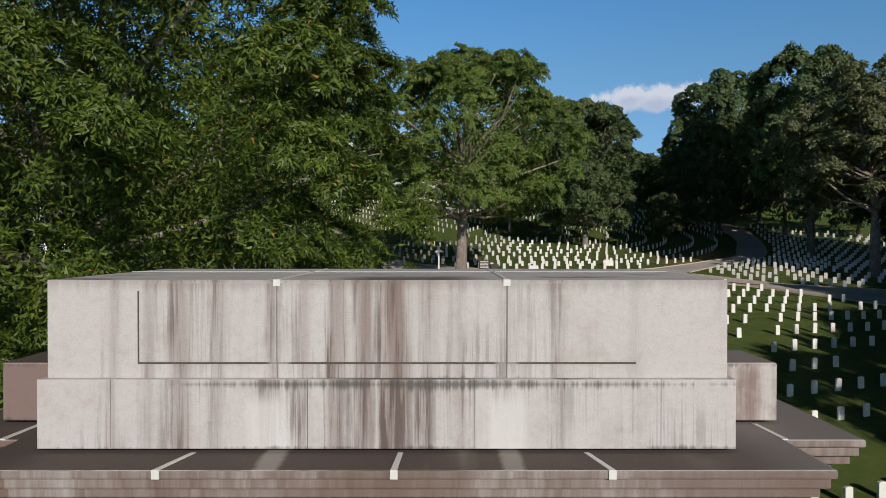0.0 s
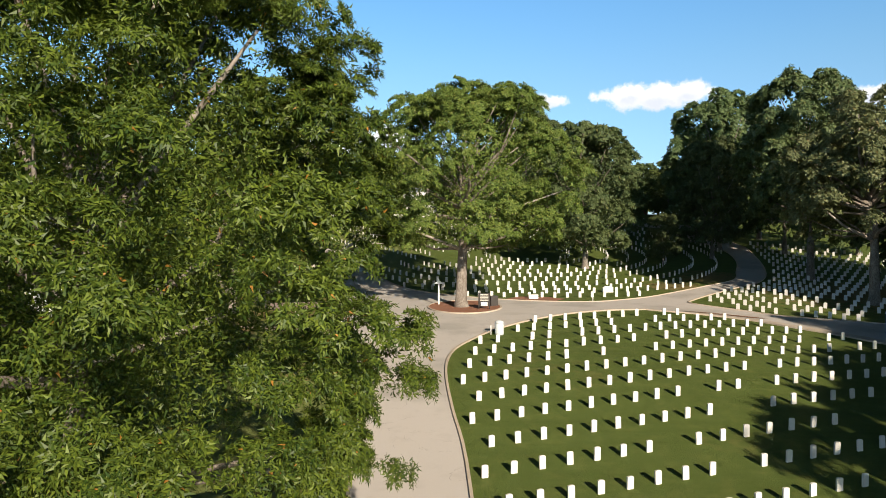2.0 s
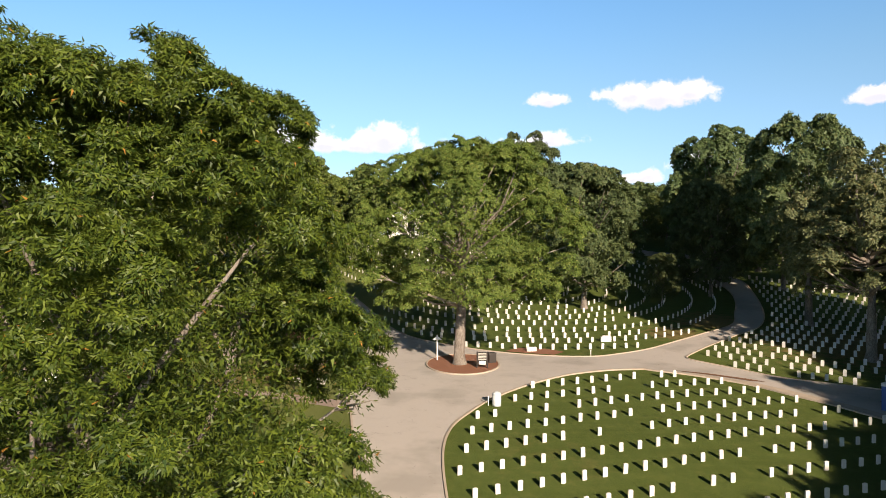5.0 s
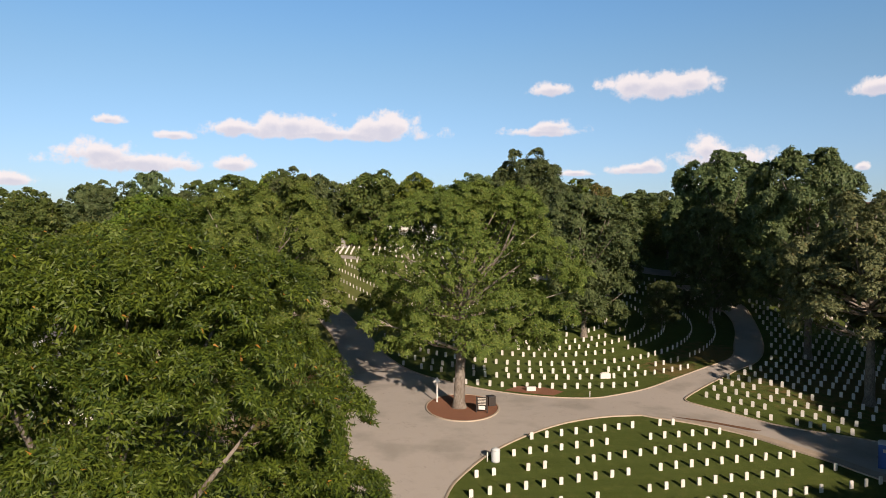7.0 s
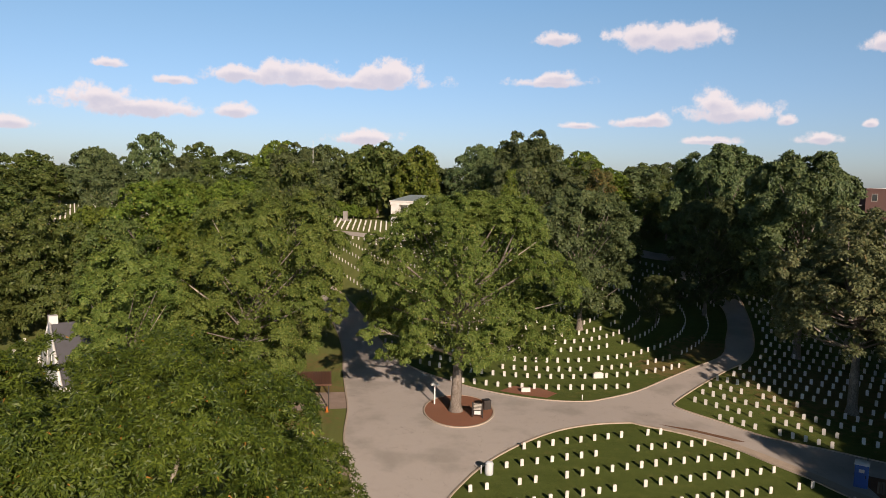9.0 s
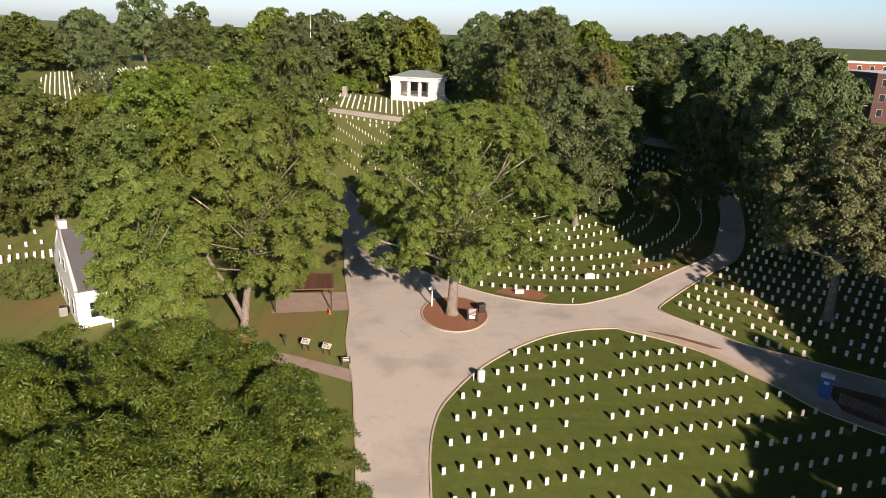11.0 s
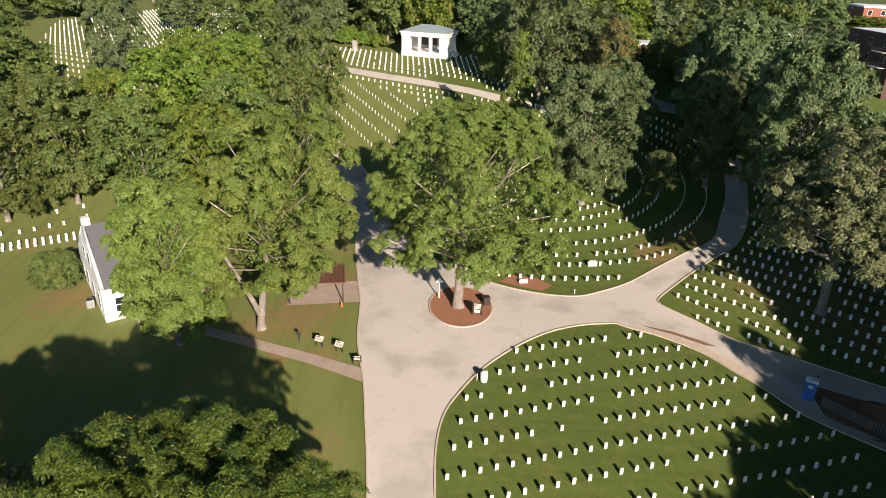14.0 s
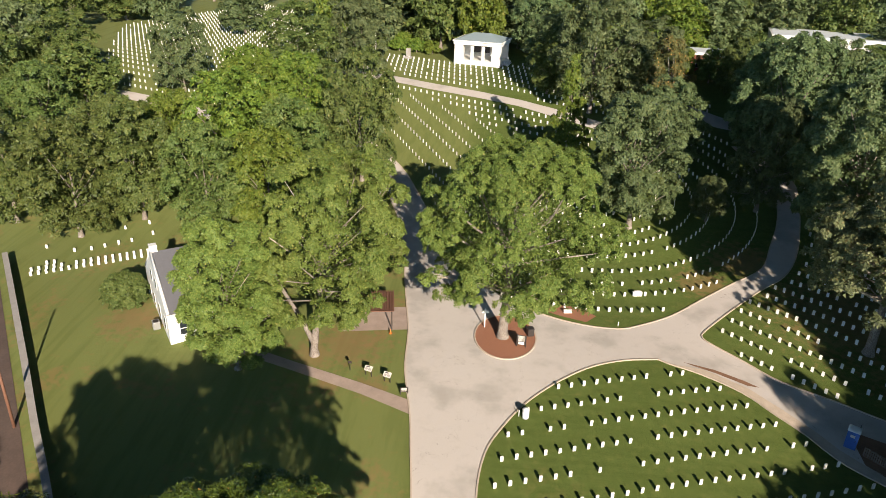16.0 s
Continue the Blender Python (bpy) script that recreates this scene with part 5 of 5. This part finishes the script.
def board_fence():
    f = thing("construction_fence", 0, 0, 0, label="brown weathered board fence round the dug earth", category="fence")
    line = smooth_line([(39.2, 58.9), (41.6, 56.6), (44.6, 54.0), (48, 51.5)], 8)
    k = 0
    for a, b in zip(line, line[1:]):
        d = b - a
        n = max(1, int(d.length / 0.17))
        for i in range(n):
            p = a + d * (i / n)
            z = ground_z(p.x, p.y)
            ob = part("board", box(-.078, -.014, -.1, .078, .014, 1.12 + .05 * ((k * 7) % 3)), OLD_BOARD, f)
            ob.matrix_basis = pose(p.x, p.y, z, 0, 0, math.degrees(math.atan2(d.y, d.x)))
            k += 1
    heap = bmesh.new()
    bmesh.ops.create_grid(heap, x_segments=22, y_segments=16, size=1.0)
    for v in heap.verts:
        r = max(0.0, 1 - v.co.x ** 2) * max(0.0, 1 - v.co.y ** 2)
        v.co = Vector((v.co.x * 4.0, v.co.y * 2.2, r * (0.9 + 0.5 * noise.noise(v.co * 3.1)) - 0.1))
    h = part("earth_mound", heap, RED_EARTH)
    h.matrix_basis = pose(46.0, 57.5, ground_z(46, 57.5) + .06, 0, 0, -35)
    tagged(h, "low mound of dug red earth behind the fence", "earth mound")


board_fence()


def perimeter():
    line = smooth_line([(-70, 83.4), (-66.2, 78.6), (-52.6, 61.3), (-45.0, 51.4), (-39.0, 43.8), (-28, 29), (-19, 17), (-5.6, 8.9)], 6)
    tagged(part("perimeter_wall", ribbon(line, -0.28, 0.56, 1.25, 0.4), CONCRETE), "long pale concrete boundary wall beside the street", "wall", kind="structure")
    line = smooth_line([(4.4, 8.9), (20, 4), (40, -4)], 6)
    tagged(part("perimeter_wall", ribbon(line, -0.28, 0.56, 1.25, 0.4), CONCRETE), "long pale concrete boundary wall beside the street", "wall", kind="structure")
    line = smooth_line([(-70, 83.4), (-66.2, 78.6), (-52.6, 61.3), (-45.0, 51.4), (-39.0, 43.8), (-28, 29), (-19, 17), (-5.6, 8.9)], 6)
    coping = ribbon(line, -0.36, 0.72, 1.38, -1.252)
    tagged(part("coping", coping, CONCRETE), "grey concrete coping along the boundary wall", "wall", kind="structure")
    p = thing("utility_pole", -47.7, 51.8, None, 0, label="brown wooden utility pole beside the street", category="utility pole")
    part("pole", tube([(0, 0, -.3), (0, 0, 5), (0, 0, 10.5)], [.17, .15, .11], 10), TIMBER, p)
    part("cap", tube([(0, 0, 10.5), (0, 0, 10.56)], [.13, .10], 10), DARK, p)
    part("wire", tube([(.05, 0, 9.9), (-1.6, 2.2, 7.4), (-3.4, 3.0, 6.2), (-6.0, 3.6, 6.6), (-9.5, 8, 9.3)], [.03] * 5, 5), DARK, p)


perimeter()


def pavilion():
    p = thing("rostrum_pavilion", -14.2, 183.0, 13.9, -13, label="white stone pavilion with square columns and pale metal roof", category="pavilion")
    L, D = 12.2, 9.6
    part("platform", box(0, 0, -.6, L, D, 1.5, .04), STONE_WHITE, p)
    part("back_wall", box(0.3, D - .8, 1.504, L - .3, D - .3, 5.2, .02), STONE_WHITE, p)
    for x0, x1 in ((0.05, 2.3), (L - 2.3, L - .05)):
        part("corner_pier", box(x0, .05, 1.504, x1, 1.6, 5.2, .03), STONE_WHITE, p)
        part("corner_pier", box(x0, D - 2.2, 1.504, x1, D - .82, 5.2, .03), STONE_WHITE, p)
    for x in (4.3, 7.2):
        part("column", box(x, .3, 1.504, x + .7, 1.0, 5.2, .03), STONE_WHITE, p)
    for x in (2.6, 5.1, 7.7):
        part("opening_panel", box(x, D - .84, 2.2, x + 2.0, D - .806, 4.6), INK, p)
    part("entablature", box(-.15, -.15, 5.204, L + .15, D + .15, 6.0, .03), STONE_WHITE, p)
    part("cornice", box(-.4, -.4, 6.004, L + .4, D + .4, 6.3, .05), STONE_WHITE, p)
    bm = bmesh.new()
    v = [bm.verts.new(c) for c in ((-.1, -.1, 6.302), (L + .1, -.1, 6.302), (L + .1, D + .1, 6.302), (-.1, D + .1, 6.302), (3.8, D / 2, 7.8), (L - 3.8, D / 2, 7.8))]
    for f in ((0, 1, 5, 4), (1, 2, 5), (2, 3, 4, 5), (3, 0, 4), (3, 2, 1, 0)):
        bm.faces.new([v[i] for i in f])
    part("roof", bm, ZINC, p)
    for i in range(4):
        part("step", box(L, 3.0, -.6, L + .5 + .5 * i, 8.0, 1.3 - .4 * i, .02), STONE_WHITE, p)
    f = thing("flagpole", -37, 196, None, 0, label="tall white flagpole among the far trees", category="flagpole")
    part("pole", tube([(0, 0, 0), (0, 0, 10), (0, 0, 21)], [.13, .11, .06], 10), WHITE, f)
    part("ball", tube([(0, 0, 21), (0, 0, 21.1), (0, 0, 21.2)], [.05, .12, .05], 10), WHITE, f)
    m = thing("stone_monument", -26.5, 186.5, None, -13, label="upright grey granite monument before the hedge", category="monument")
    part("base", box(-.9, -.6, -.1, .9, .6, .5, .03), CONCRETE, m)
    part("shaft", box(-.6, -.35, .5, .6, .35, 2.6, .05), CONCRETE, m)


pavilion()


def block_building(name, x, y, turn, L, D, floors, wall, label, bays, storey=3.3, balcony=False, parapet=WHITE, casing=WHITE):
    b = thing(name, x, y, None, turn, label=label, category="building")
    H = floors * storey
    part("wall", box(0, 0, -2, L, D, H, .04), wall, b)
    part("parapet", box(-.15, -.15, H + .004, L + .15, D + .15, H + .55, .03), parapet, b)
    part("flat_roof", box(.3, .3, H + .56, L - .3, D - .3, H + .62), PALE_ROOF, b)
    for k in range(floors):
        for i in range(bays):
            x0 = (i + .5) * L / bays - .75
            wn = part("window", box(x0, -.05, k * storey + .9, x0 + 1.5, .04, k * storey + 2.6, .01), casing, b)
            part("pane", box(x0 + .1, -.07, k * storey + 1.0, x0 + 1.4, -.045, k * storey + 2.5), GLASS, wn)
        for i in range(max(1, int(D / 5))):
            y0 = (i + .5) * D / max(1, int(D / 5)) - .75
            wn = part("window", box(-.05, y0, k * storey + .9, .04, y0 + 1.5, k * storey + 2.6, .01), casing, b)
            part("pane", box(-.07, y0 + .1, k * storey + 1.0, -.045, y0 + 1.4, k * storey + 2.5), GLASS, wn)
        if balcony and k:
            bl = part("balcony", box(-1.7, 1.0, k * storey - .15, -.06, 5.0, k * storey + .05, .02), CONCRETE, b)
            part("railing", box(-1.7, 1.0, k * storey + .95, -1.64, 5.0, k * storey + 1.05), DARK, bl)
            for j in range(9):
                part("baluster", box(-1.69, 1.05 + j * .48, k * storey + .05, -1.65, 1.09 + j * .48, k * storey + .95), DARK, bl)
    return b


block_building("apartment_building", 95.5, 160, 8, 26, 16, 4, BRICK_DARK, "four-storey dark brick apartment building with balconies", 6, balcony=True, parapet=BRICK_DARK, casing=CONCRETE)
block_building("brick_building", 141, 262, -6, 44, 14, 3, BRICK, "long orange brick building behind trees", 10, parapet=STONE_WHITE)
block_building("white_building", 73, 212, -14, 34, 18, 1, STONE_WHITE, "low white building with a flat pale roof", 6, storey=5.5)
block_building("brick_shed", 42, 188, -10, 12, 9, 1, BRICK, "small red brick building among trees", 3, storey=4.0)


def hedge():
    h = make_tree("hedge", 61, 3.4, 2.6, 0.1, LEAF_LIME, 9000, 0.35, lobes=12, clumps=150, trunk=0.1, twigs=0, slim=0.6, spread=0.45)
    tagged(h, "clipped bright green hedge beside the pavilion", "hedge")
    stand(h, -30.5, 196.5)
    for i, (x, y, s) in enumerate(((-25.5, 195, 1.1), (-34, 199, 1.2), (-21, 193.6, 1.0), (-30, 201, 1.3))):
        again(h, x, y, 50 * i, s)


hedge()
